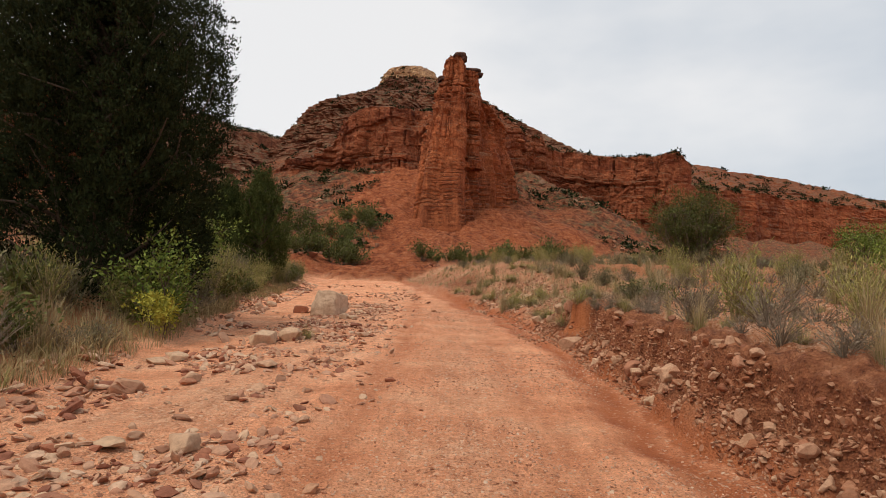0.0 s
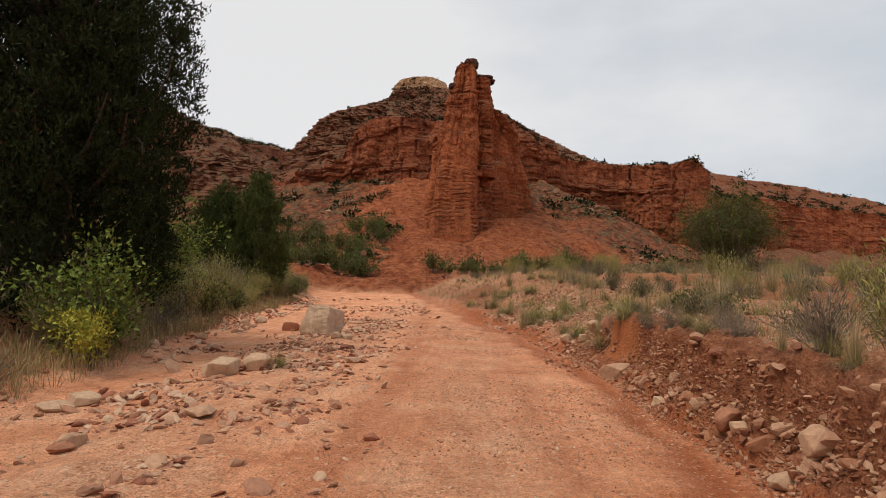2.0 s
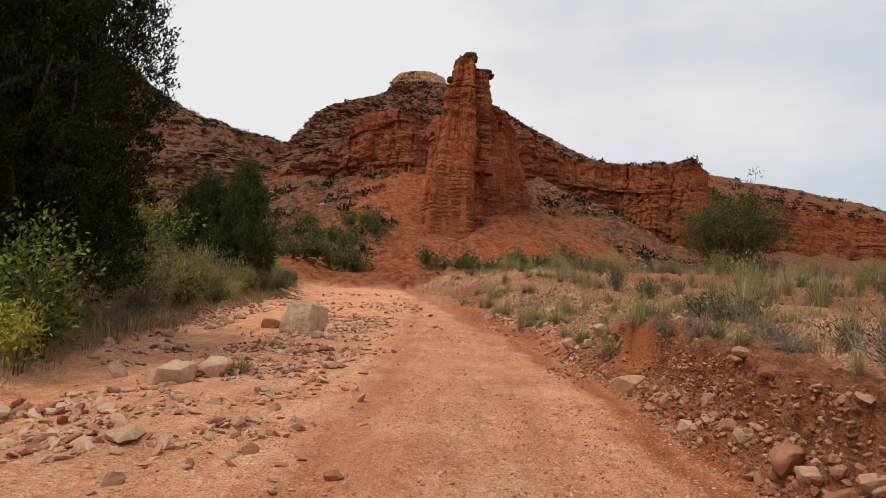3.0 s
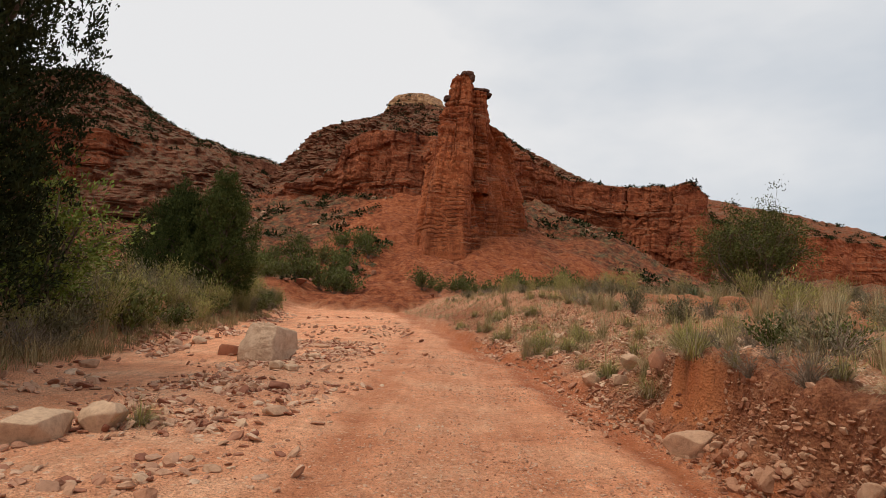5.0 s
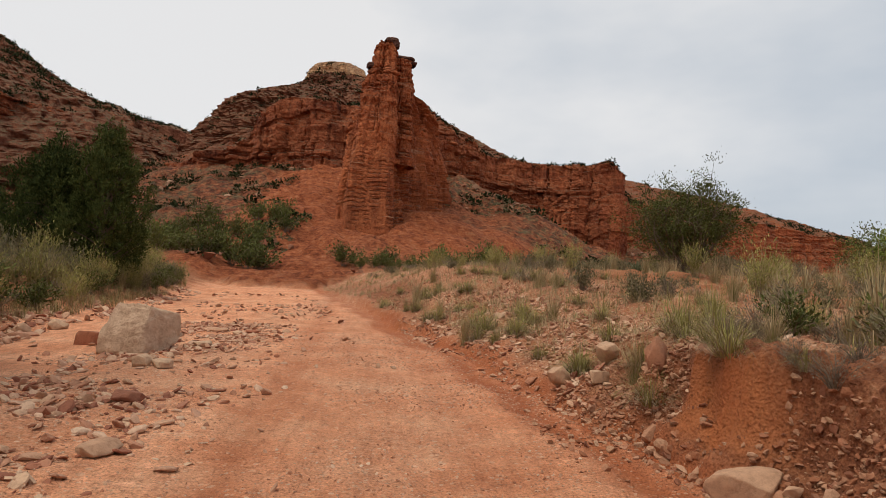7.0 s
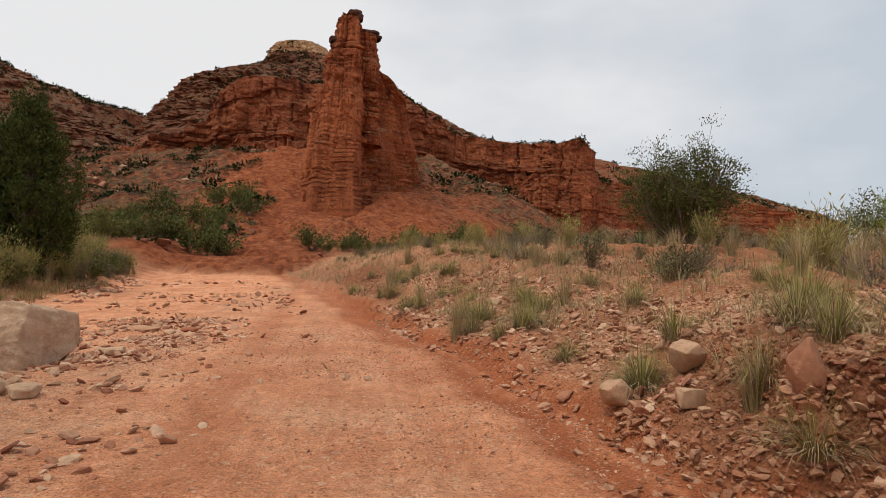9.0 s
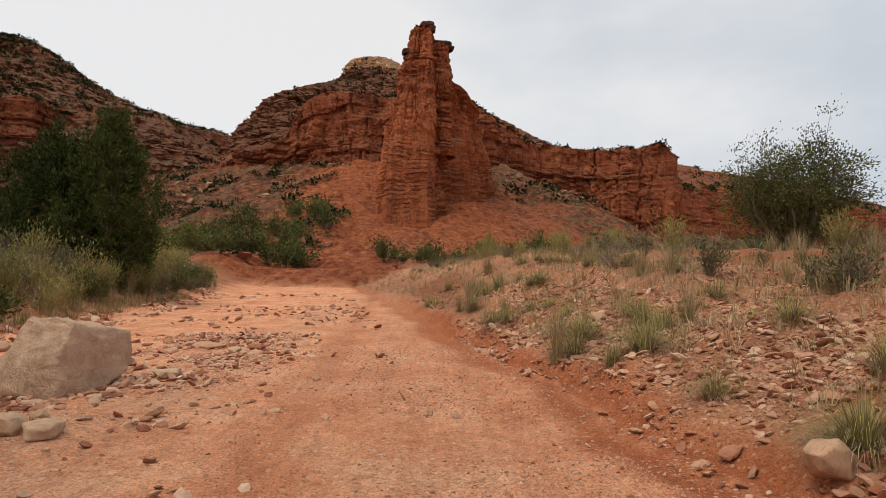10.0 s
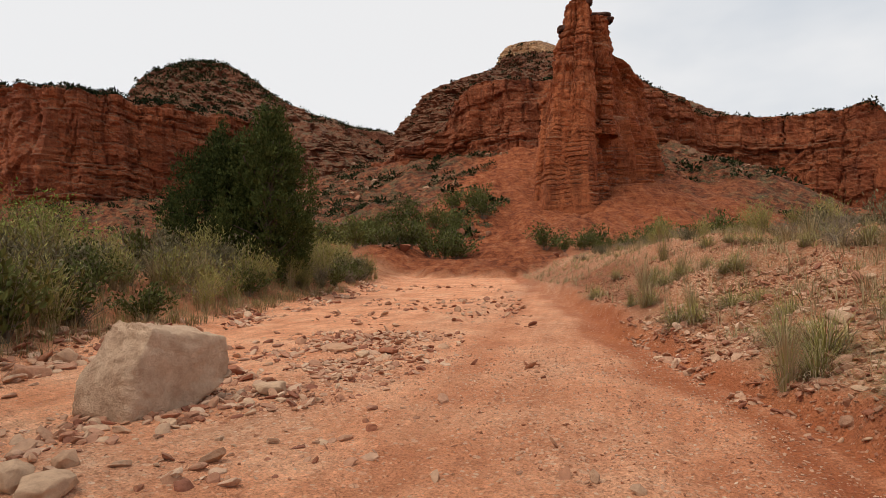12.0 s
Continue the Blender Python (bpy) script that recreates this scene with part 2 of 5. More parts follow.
def make_cliff_material(name, tones, pale=0.0, scrub=0.4):
    """Bedded red sandstone and mudstone; ledges carry soil and scrub."""
    m, nt, bsdf = material(name, 0.92)
    beds = noise_at(nt, 0.30, 8, (0.45, 0.45, 1.0), 0.62)
    fine_beds = noise_at(nt, 1.7, 7, (0.22, 0.22, 1.0), 0.7)
    patch = noise_at(nt, 0.12, 7)
    grit = noise_at(nt, 2.1, 10, rough=0.8)
    dark, mid, light = tones
    col = ramp(nt, beds, [(0.30, dark), (0.44, mid), (0.58, light), (0.72, mid)])
    col = blend(nt, 0.40, col, ramp(nt, fine_beds, [(0.36, (0.5, 0.45, 0.43)), (0.5, (1, 1, 1)), (0.66, (1.2, 1.22, 1.25))]), "MULTIPLY")
    col = blend(nt, 0.55, col, ramp(nt, patch, [(0.35, (0.60, 0.54, 0.52)), (0.52, (1, 1, 1)), (0.66, (1.28, 1.25, 1.22))]), "MULTIPLY")
    col = blend(nt, 0.75, col, ramp(nt, grit, [(0.36, (0.42, 0.37, 0.35)), (0.48, (0.98, 0.97, 0.97)), (0.66, (1.4, 1.4, 1.4))]), "MULTIPLY")
    streak = noise_at(nt, 0.7, 6, (1.5, 1.5, 0.06), 0.62)
    col = blend(nt, 0.5, col, ramp(nt, streak, [(0.38, (0.42, 0.37, 0.37)), (0.50, (1, 1, 1))]), "MULTIPLY")
    if pale:
        thin = ramp_value(nt, noise_at(nt, 1.6, 4, (0.06, 0.06, 1.0), 0.55), 0.62, 0.65)
        thin = calc(nt, "MULTIPLY", thin, ramp_value(nt, noise_at(nt, 0.25, 4), 0.46, 0.56))
        col = blend(nt, calc(nt, "MULTIPLY", thin, pale), col, (0.52, 0.27, 0.15))
    geo = nt.nodes.new("ShaderNodeNewGeometry")
    sep = nt.nodes.new("ShaderNodeSeparateXYZ")
    nt.links.new(geo.outputs["Normal"], sep.inputs[0])
    flat = ramp_value(nt, sep.outputs["Z"], 0.40, 0.75)
    soil = ramp(nt, grit, [(0.35, (0.12, 0.042, 0.021)), (0.52, (0.20, 0.078, 0.040)), (0.72, (0.27, 0.135, 0.075))])
    bush = ramp(nt, noise_at(nt, 2.4, 8, rough=0.8), [(0.42, (0.06, 0.056, 0.027)), (0.6, (0.17, 0.145, 0.08))])
    soil = blend(nt, calc(nt, "MULTIPLY", ramp_value(nt, noise_at(nt, 0.6, 8, rough=0.8), 0.45, 0.54), scrub), soil, bush)
    col = blend(nt, calc(nt, "MULTIPLY", flat, 0.85), col, soil)
    nt.links.new(col, bsdf.inputs["Base Color"])
    n1 = bump(nt, bsdf, grit, 1.0, 0.55)
    bump(nt, bsdf, fine_beds, 0.7, 0.35, n1)
    return m


M_GROUND = make_ground_material()
RED = ((0.165, 0.042, 0.018), (0.295, 0.080, 0.031), (0.37, 0.115, 0.046))
M_CLIFF = make_cliff_material("red_cliff", RED, pale=0.25)
M_SPIRE = make_cliff_material("spire_rock", ((0.29, 0.074, 0.027), (0.42, 0.118, 0.042), (0.48, 0.152, 0.057)), pale=0.9, scrub=0.0)
M_UPPER = make_cliff_material("upper_ledges", ((0.13, 0.042, 0.023), (0.22, 0.075, 0.037), (0.29, 0.118, 0.062)), scrub=0.8)
M_CAP = make_cliff_material("caprock", ((0.07, 0.035, 0.026), (0.14, 0.07, 0.05), (0.20, 0.11, 0.08)), scrub=0.0)
M_CREAM = make_cliff_material("cream_cap", ((0.30, 0.14, 0.06), (0.55, 0.31, 0.15), (0.66, 0.42, 0.23)), scrub=0.3)


def make_plain(name, a, b, scale=8.0, rough=0.9, height=0.02, leaf=False):
    m, nt, bsdf = material(name, rough)
    info = nt.nodes.new("ShaderNodeObjectInfo")
    geo = nt.nodes.new("ShaderNodeNewGeometry")
    f = noise_at(nt, scale, 6, rough=0.7)
    if leaf:
        f = calc(nt, "ADD", calc(nt, "MULTIPLY", geo.outputs["Random Per Island"], 0.5), calc(nt, "MULTIPLY", f, 0.5))
    f = calc(nt, "ADD", calc(nt, "MULTIPLY", f, 0.8), calc(nt, "MULTIPLY", info.outputs["Random"], 0.25))
    nt.links.new(ramp(nt, f, [(0.25, a), (0.75, b)]), bsdf.inputs["Base Color"])
    if leaf:
        bsdf.inputs["Specular IOR Level"].default_value = 0.08
    if not leaf:
        bump(nt, bsdf, noise_at(nt, scale * 3, 8, rough=0.7), 0.7, height)
    return m


def make_stone_material(name, tones):
    """Rubble of several colours: each stone takes its own tone."""
    m, nt, bsdf = material(name, 0.88)
    info = nt.nodes.new("ShaderNodeObjectInfo")
    geo = nt.nodes.new("ShaderNodeNewGeometry")
    pick = calc(nt, "FRACT", calc(nt, "ADD", geo.outputs["Random Per Island"], info.outputs["Random"]))
    col = ramp(nt, pick, [(0.1 + 0.8 * n / (len(tones) - 1), c) for n, c in enumerate(tones)])
    grit = noise_at(nt, 14, 8, rough=0.75)
    col = blend(nt, 0.7, col, ramp(nt, grit, [(0.33, (0.6, 0.55, 0.52)), (0.52, (1, 1, 1)), (0.7, (1.25, 1.22, 1.2))]), "MULTIPLY")
    nt.links.new(col, bsdf.inputs["Base Color"])
    bump(nt, bsdf, grit, 0.7, 0.03)
    return m


STONE_TONES = [(0.34, 0.125, 0.066), (0.50, 0.275, 0.160), (0.40, 0.175, 0.098), (0.54, 0.34, 0.21), (0.25, 0.09, 0.052), (0.46, 0.265, 0.16)]
M_STONE = make_stone_material("rubble_stone", STONE_TONES)
M_PALE = make_stone_material("pale_sandstone", [(0.46, 0.275, 0.165), (0.56, 0.37, 0.235), (0.50, 0.29, 0.175)])
M_PEBBLE = make_stone_material("pebbles", [(0.62, 0.36, 0.23), (0.46, 0.20, 0.11), (0.70, 0.48, 0.33), (0.54, 0.27, 0.155), (0.34, 0.135, 0.07)])
M_BANKSTONE = make_stone_material("bank_cobble", [(0.30, 0.115, 0.055), (0.42, 0.20, 0.11), (0.50, 0.30, 0.185), (0.36, 0.15, 0.08), (0.46, 0.26, 0.15), (0.25, 0.095, 0.05)])
M_BAR = make_stone_material("bar_stone", [(0.58, 0.37, 0.235), (0.43, 0.19, 0.108), (0.64, 0.43, 0.29), (0.50, 0.275, 0.17), (0.33, 0.12, 0.065), (0.55, 0.32, 0.195), (0.27, 0.10, 0.057)])
M_BANK = make_stone_material("bank_stone", [(0.26, 0.095, 0.05), (0.36, 0.17, 0.095), (0.20, 0.07, 0.038), (0.42, 0.27, 0.17), (0.30, 0.115, 0.06)])
M_BOULDER = make_plain("boulder_sandstone", (0.34, 0.185, 0.107), (0.76, 0.53, 0.36), 5.0, 0.9, 0.10)
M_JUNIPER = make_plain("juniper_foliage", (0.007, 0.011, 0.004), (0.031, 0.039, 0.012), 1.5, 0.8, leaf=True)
# lighter copy of the juniper foliage: sunlight is put into its colour
M_JUN_LIT = make_plain("juniper_sunlit_tone", (0.022, 0.034, 0.009), (0.11, 0.125, 0.033), 1.5, 0.8, leaf=True)
M_BARK = make_plain("juniper_bark", (0.07, 0.045, 0.03), (0.17, 0.12, 0.085), 12)
M_LEAF = make_plain("bright_leaf", (0.07, 0.105, 0.018), (0.24, 0.275, 0.054), 3, 0.6, leaf=True)
M_YELLOW = make_plain("yellow_leaf", (0.22, 0.22, 0.03), (0.42, 0.38, 0.06), 3, 0.6, leaf=True)
M_SAGE = make_plain("sage_leaf", (0.095, 0.083, 0.042), (0.25, 0.21, 0.115), 3, 0.85, leaf=True)
M_DRY = make_plain("dry_grass", (0.24, 0.165, 0.085), (0.48, 0.36, 0.20), 3, 0.85, leaf=True)
M_DRYSKIRT = make_plain("dead_blades", (0.16, 0.115, 0.07), (0.40, 0.30, 0.19), 3, 0.85, leaf=True)
M_GREENGRASS = make_plain("green_grass", (0.15, 0.14, 0.04), (0.40, 0.345, 0.115), 3, 0.8, leaf=True)
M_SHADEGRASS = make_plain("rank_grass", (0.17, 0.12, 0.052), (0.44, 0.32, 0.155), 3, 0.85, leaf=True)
M_GREYTWIG = make_plain("grey_twigs", (0.13, 0.095, 0.065), (0.30, 0.23, 0.165), 4, 0.9, leaf=True)
M_MESQUITE = make_plain("mesquite_leaf", (0.048, 0.056, 0.016), (0.15, 0.155, 0.045), 3, 0.8, leaf=True)
M_YUCCA = make_plain("yucca_leaf", (0.10, 0.13, 0.07), (0.24, 0.27, 0.15), 3, 0.6, leaf=True)

# ---- the lie of the land ----
# foot lines of the walls: x, y, foot height; the scree falls away from them
FOOT_RIGHT = [(2, 90, 3.0), (6, 100, 6), (11, 114, 16), (16, 138, 25), (30, 149, 13), (45, 146, 11), (62, 147, 10), (70, 165, 12), (95, 235, 18), (200, 295, 20)]
FOOT_LEFT = [(-4.5, 92, 4.0), (-7, 105, 12), (-8, 125, 23), (-28, 132, 23), (-50, 141, 23), (-62, 165, 25)]
FOOT_WEST = [(-62, 176, 25), (-72, 163, 22), (-85, 148, 20), (-97, 130, 17), (-104, 118, 15), (-134, 115, 13), (-200, 112, 12)]
ROAD_EDGE_Y = [-60, 13, 16.5, 20, 24, 30, 38, 48, 60, 70]
ROAD_EDGE_X = [2.5, 2.5, 2.25, 1.75, 1.15, 0.35, -0.9, -2.8, -5.2, -6.5]
LEFT_EDGE_Y = [-60, 6, 10, 14, 22, 34, 42, 50, 60, 70]
LEFT_EDGE_X = [-4.4, -4.5, -5.0, -5.8, -7.7, -9.2, -10.4, -12.0, -13.5, -13.0]


def scree(x, y, foot, slope):
    best = np.full(x.shape, -50.0)
    for (x0, y0, z0), (x1, y1, z1) in zip(foot, foot[1:]):
        dx, dy = x1 - x0, y1 - y0
        u = np.clip(((x - x0) * dx + (y - y0) * dy) / (dx * dx + dy * dy), 0, 1)
        d = np.hypot(x - x0 - u * dx, y - y0 - u * dy)
        best = np.maximum(best, z0 + u * (z1 - z0) - slope * d)
    return best


def land(x, y):
    """Height of the ground, with its shares of soil, scree, scrub, gravel and red clay."""
    shape = x.shape
    right = np.interp(y, ROAD_EDGE_Y, ROAD_EDGE_X)
    left = np.interp(y, LEFT_EDGE_Y, LEFT_EDGE_X)
    wob = 0.22 * fbm(x * 0 + 3.1, y * 0.7, octaves=3) + 0.09 * fbm(x * 1.2, y * 1.9, octaves=3)
    dr = x - right - wob
    # cut bank beside the road, fading into a gravel slope further on
    steep = 1 - step(13.6, 19.5, y)
    crest = 0.93 + 0.10 * fbm(x * 0 + 8, y * 0.45, octaves=2)
    width = 0.62 + 2.2 * (1 - steep) + 0.12 * np.clip(y - 22, 0, 30)
    u = dr / width + steep * (0.22 * fbm(x * 0 + 6.6, y * 1.3, octaves=3) + 0.10 * fbm(x * 4, y * 3.2, octaves=3))
    u = np.clip(u, 0, 1) * step(0, 0.06, dr)
    toe = 0.42 * np.clip(u / 0.5, 0, 1) ** 0.8
    wall = 0.50 * step(0.48, 0.66, u)
    slope = u ** 0.9
    bank = crest * (steep * (toe + wall + 0.08 * step(0.66, 1.0, u)) + (1 - steep) * slope)
    bank = bank + steep * (dr > 0) * (0.075 * fbm(x * 4, y * 4, octaves=4) + 0.045 * fbm(x * 11, y * 11, octaves=2)) * step(0.02, 0.2, u)
    low = step(15, 18, y) * (1 - step(48, 60, y)) * (0.75 + 0.45 * fbm(x * 0 + 2.2, y * 0.6, octaves=3))
    bank = bank + 0.27 * low * step(0.0, 0.22, dr) * (1 + 0.3 * fbm(x * 3, y * 3, octaves=2))
    rise = np.clip(y - 16, 0, 20) * 0.045 + np.clip(dr - width, 0, 60) * 0.02
    bank = bank + step(0.3, 5, dr) * rise + step(0.3, 2.5, dr) * 0.14 * fbm(x * 0.5, y * 0.5, octaves=4)
    # left margin of the wash
    dl = left + 0.35 * fbm(x * 0 + 1.7, y * 0.5, octaves=3) + 0.1 * fbm(x, y * 1.3, octaves=2) - x
    lbank = 0.16 * step(-0.4, 0.5, dl) + step(0.2, 4.2, dl) * (0.55 + 0.012 * np.clip(y, 0, 60)) + np.clip(dl - 4, 0, 80) * 0.015
    lbank = lbank + step(0, 3, dl) * 0.12 * fbm(x * 0.6, y * 0.6, octaves=4)
    # the floor of the wash: wheel ruts, a stony bar, a side channel
    floor_z = 0.03 * fbm(x * 0.35, y * 0.2, octaves=3) + 0.014 * fbm(x * 2.2, y * 1.6, octaves=3)
    c = (x - 0.35 * (right - 2.5) - 0.05)
    for off in (-1.15, 0.95):
        floor_z = floor_z - 0.035 * np.exp(-((c - off + 0.08 * np.sin(y * 0.5)) / 0.22) ** 2)
    floor_z = floor_z + 0.05 * np.exp(-((x + 2.9 + 0.05 * (y - 10)) / 0.75) ** 2) * (1 - step(22, 30, y)) * (1 + 0.8 * fbm(x * 1.5, y * 1.5, octaves=2))
    floor_z = floor_z - 0.07 * np.exp(-((dr + 0.35) / 0.22) ** 2) * (1 - step(16, 22, y))
    for off, wave in ((-1.95, 0.30), (-0.45, 0.16), (0.35, 0.22), (1.5, 0.26)):
        rill = c - off - wave * fbm(x * 0 + off, y * 0.28, octaves=3)
        floor_z = floor_z - 0.030 * np.exp(-(rill / 0.11) ** 2) * step(-0.2, 0.4, fbm(x * 0 + off + 4, y * 0.4, octaves=2))
    upslope = np.clip(y - 26, 0, 200) * 0.010
    z = floor_z + upslope + bank * (dr > 0) + lbank * (dl > -0.5)
    brink = y + 1.2 * fbm(x * 0.35, y * 0 + 5, octaves=3) - 0.25 * np.abs(x + 9)
    end = step(60.0, 61.0, brink) * (1 - step(1, 5, dr))
    z = z + 0.75 * end + 0.55 * step(62.5, 63.0, brink + 0.8 * fbm(x * 0.5, y * 0.2, octaves=2)) * (1 - step(1, 5, dr)) + end * 0.22 * fbm(x * 0.9, y * 0.9, octaves=3)
    # scree aprons
    lumps = 0.8 * fbm(x * 0.12, y * 0.12, octaves=5) + 0.40 * fbm(x * 0.45, y * 0.45, octaves=3)
    t1 = scree(x, y, FOOT_RIGHT, 0.47) + lumps * 1.2
    t2 = np.maximum(scree(x, y, FOOT_LEFT, 0.40), scree(x, y, [(-4.5, 91, 3.5), (2, 90, 3.5)], 0.115)) + lumps * 1.4
    t3 = scree(x, y, FOOT_WEST, 0.33) + lumps * 1.4
    t = np.maximum(np.maximum(t1, t2), t3)
    q = t / 2.3 + 0.5 * fbm(x * 0.03, y * 0.03, octaves=2)
    t = t + 0.55 * step(0.1, 0.5, fbm(x * 0.05 + 4, y * 0.05, octaves=3) + 0.25) * (np.floor(q) + step(0.6, 0.95, q - np.floor(q)) - q)
    k = 0.8
    over = 1 / (1 + np.exp(np.clip(-(t - z) / k, -30, 30)))
    z2 = np.where(y > 40, np.maximum(z, t) + 0.35 * k * np.exp(-np.abs(t - z) / k), z)
    talus = np.where(y > 40, over, 0)
    head = step(59.8, 60.6, brink) * (1 - step(2, 9, dr)) * (1 - step(4, 9, dl))
    talus = np.maximum(talus, head)
    soil = np.maximum(step(-0.05, 0.25 + 0.6 * (1 - steep), dr), step(0.0, 1.2, dl))
    lip = step(59.6, 60.2, brink) * (1 - step(61.5, 64, brink)) * (1 - step(1, 5, dr))
    soil = np.maximum(soil, lip)
    behind = step(2, 25, -y - 8)
    z2 = z2 + behind * (0.8 + 0.5 * fbm(x * 0.08, y * 0.08, octaves=3))
    red = np.clip(np.exp(-((dr + 0.35) / 0.30) ** 2) + (dr > -0.1) * (1 - step(0.0, 0.9, dr)) * 0.8
                  + 0.45 * np.exp(-((c + 1.15) / 0.3) ** 2) + 0.3 * np.exp(-((c - 0.95) / 0.3) ** 2) + 0.2 * np.exp(-((c + 0.1) / 1.3) ** 2) * (1 - step(30, 45, y)), 0, 1)
    orange = np.clip(1.6 - 1.3 * np.hypot((x - 2.5) / np.where(x > 2.5, 24, 13), (y - 88) / 27) + 0.5 * fbm(x * 0.15, y * 0.15, octaves=3), 0, 1)
    orange = np.maximum(orange, head)
    scrub = talus * (1 - 0.8 * orange) * step(-0.3, 0.5, np.abs(x - 1) / 22 + np.clip(y - 100, 0, 60) / 22 - 0.3)
    gravel = np.clip(0.45 * np.exp(-(c / 0.7) ** 2) + np.exp(-((x + 3.0) / 0.9) ** 2) * 0.7 + step(0.2, 0.5, dr) * (1 - step(4.0, 7.0, dr)) * 0.9, 0, 1)
    gravel = gravel * (0.5 + 0.5 * step(-0.2, 0.4, fbm(x * 0.8, y * 0.8, octaves=3)))
    return z2, dict(soil=soil * (1 - talus), talus=talus, clay=orange, scrub=scrub, gravel=gravel * (1 - talus), red=red, cut=np.maximum(steep * step(-0.1, 0.05, dr) * (1 - step(0.7, 0.95, dr)), np.clip(low, 0, 1) * step(-0.1, 0.05, dr) * (1 - step(0.22 + 1.6 * step(24, 34, y), 0.5 + 2.6 * step(24, 34, y), dr))), lip=lip, face=np.exp(-((y - 13.85) / 0.62) ** 4) * step(0.12, 0.22, dr) * (1 - step(0.40, 0.50, dr))), dr, dl


def ground_z(x, y):
    return land(np.atleast_1d(np.asarray(x, float)), np.atleast_1d(np.asarray(y, float)))[0]


def lines(fine0, fine1, fine, cap, reach, far0, far1):
    """Grid lines: fine in the middle, wider away from it."""
    mid = list(np.arange(fine0, fine1, fine))
    for way, end in ((1, far1), (-1, far0)):
        p, d = (mid[-1], fine) if way > 0 else (mid[0], fine)
        out = []
        while (p < end) if way > 0 else (p > end):
            d = min(d * 1.055, cap) if abs(p) < reach else d * 1.15
            p += way * d
            out.append(p)
        mid = mid + out if way > 0 else out[::-1] + mid
    return np.array(mid)


GX = lines(-6.0, 4.4, 0.10, 1.0, 105, -1600, 1600)
GY = lines(1.5, 25.0, 0.085, 0.95, 160, -900, 2000)
near = GX[(GX > 1.9) & (GX < 3.7)]
GX = np.sort(np.concatenate([GX, (near[1:] + near[:-1]) / 2, near[(near > 2.2) & (near < 3.4)] + 0.025, near[(near > 2.2) & (near < 3.4)] + 0.075]))
gx, gy = np.meshgrid(GX, GY)
gz, shares, _, _ = land(gx.ravel(), gy.ravel())
me = mesh_of("ground", np.stack([gx.ravel(), gy.ravel(), gz], -1), grid_faces(len(GY), len(GX)))
for key, values in shares.items():
    me.attributes.new(key, "FLOAT", "POINT").data.foreach_set("value", values.astype(np.float32))
me.materials.append(M_GROUND)
ground = tagged(new("ground", me), "rutted red dirt wash with stony banks and scree slopes", "ground", kind="structure")


# ---- bedded rock ----
BEDS = np.cumsum(np.random.default_rng(3).choice([0.22, 0.35, 0.5, 0.8, 1.2, 1.7], 260, p=[.2, .24, .22, .17, .11, .06])) - 5
BED_OUT = np.random.default_rng(4).uniform(-1, 1, 262)
BED_WIDE = np.random.default_rng(5).uniform(0.9, 3.6, 262)


def bedding(s, z, x, y, seed=0, blocks=1.0, coarse=1.0, pillars=1.0):
    """How far the rock stands out, in units of the relief, at a length s along the face and a height z."""
    zz = z + 0.9 * vnoise(s / 13 + seed, s * 0 + 3) + 0.22 * vnoise(s / 2.6, z * 0.4) + 0.10 * vnoise(s / 0.9, z)
    zz = zz / coarse + seed * 1.7
    n = np.clip(np.searchsorted(BEDS, zz), 1, len(BEDS) - 1)
    lo, hi = BEDS[n - 1], BEDS[n]
    u = (zz - lo) / (hi - lo)
    joint = np.clip(np.minimum(u * (hi - lo), (1 - u) * (hi - lo)) / 0.13, 0, 1)
    wide = BED_WIDE[n] * blocks * (0.6 + 0.5 * (hi - lo)) * coarse ** 0.5
    cell = s / wide + BED_OUT[n] * 9
    k = np.floor(cell)
    f = np.abs(cell - k - 0.5) * 2
    crack = np.clip((1 - f) * wide / (0.22 * coarse), 0, 1)
    block = hash3(k, n + seed * 31, n * 0 + 7) * 2 - 1
    keep = step(-0.35, 0.35, vnoise(s / 5, z / 4 + seed))
    massive = step(-0.15, 0.25, vnoise(s / 15 + 3 * seed, z / 8 - seed))
    out = (0.5 * BED_OUT[n] - 0.7 * (1 - joint) * step(-0.5, 0.2, vnoise(s / 4 + 9, zz * 2))) * (1 - 0.8 * massive)
    out = out + (0.8 * block - 0.7 * (1 - crack)) * keep * (1 - 0.85 * massive)
    # upright joints that split the face into pillars, tier by tier
    for w, tall, amp in ((6.0 * blocks * coarse ** 0.4, 9.0, 0.9), (2.3 * blocks * coarse ** 0.4, 4.5, 0.55)):
        tier = np.floor(zz * coarse / tall + 0.35 * vnoise(s / 9 + w, s * 0 + seed))
        cell = s / w + 0.5 * vnoise(s / (w * 1.4) + seed, tier * 3.7) + 0.07 * vnoise(s * 0 + tier, z / 1.7) + hash3(tier, tier * 0 + seed, tier * 0 + 5)
        k = np.floor(cell)
        edge = (0.5 - np.abs(cell - k - 0.5)) * w
        open_here = step(-0.45, 0.15, vnoise(k * 1.7 + seed, tier * 2.3 + z / 7))
        out = out + pillars * amp * (0.75 * (hash3(k, tier, tier * 0 + seed) * 2 - 1) - 1.25 * (1 - np.clip(edge / (0.22 * coarse ** 0.5), 0, 1)) * open_here)
    return out + 0.9 * fbm(x / 5 + seed, y / 5, z / 6, 4) + 0.3 * vnoise(x * 1.3, y * 1.3, z * 1.6) + 0.16 * vnoise(x * 3.1, y * 3.1, z * 3.6)


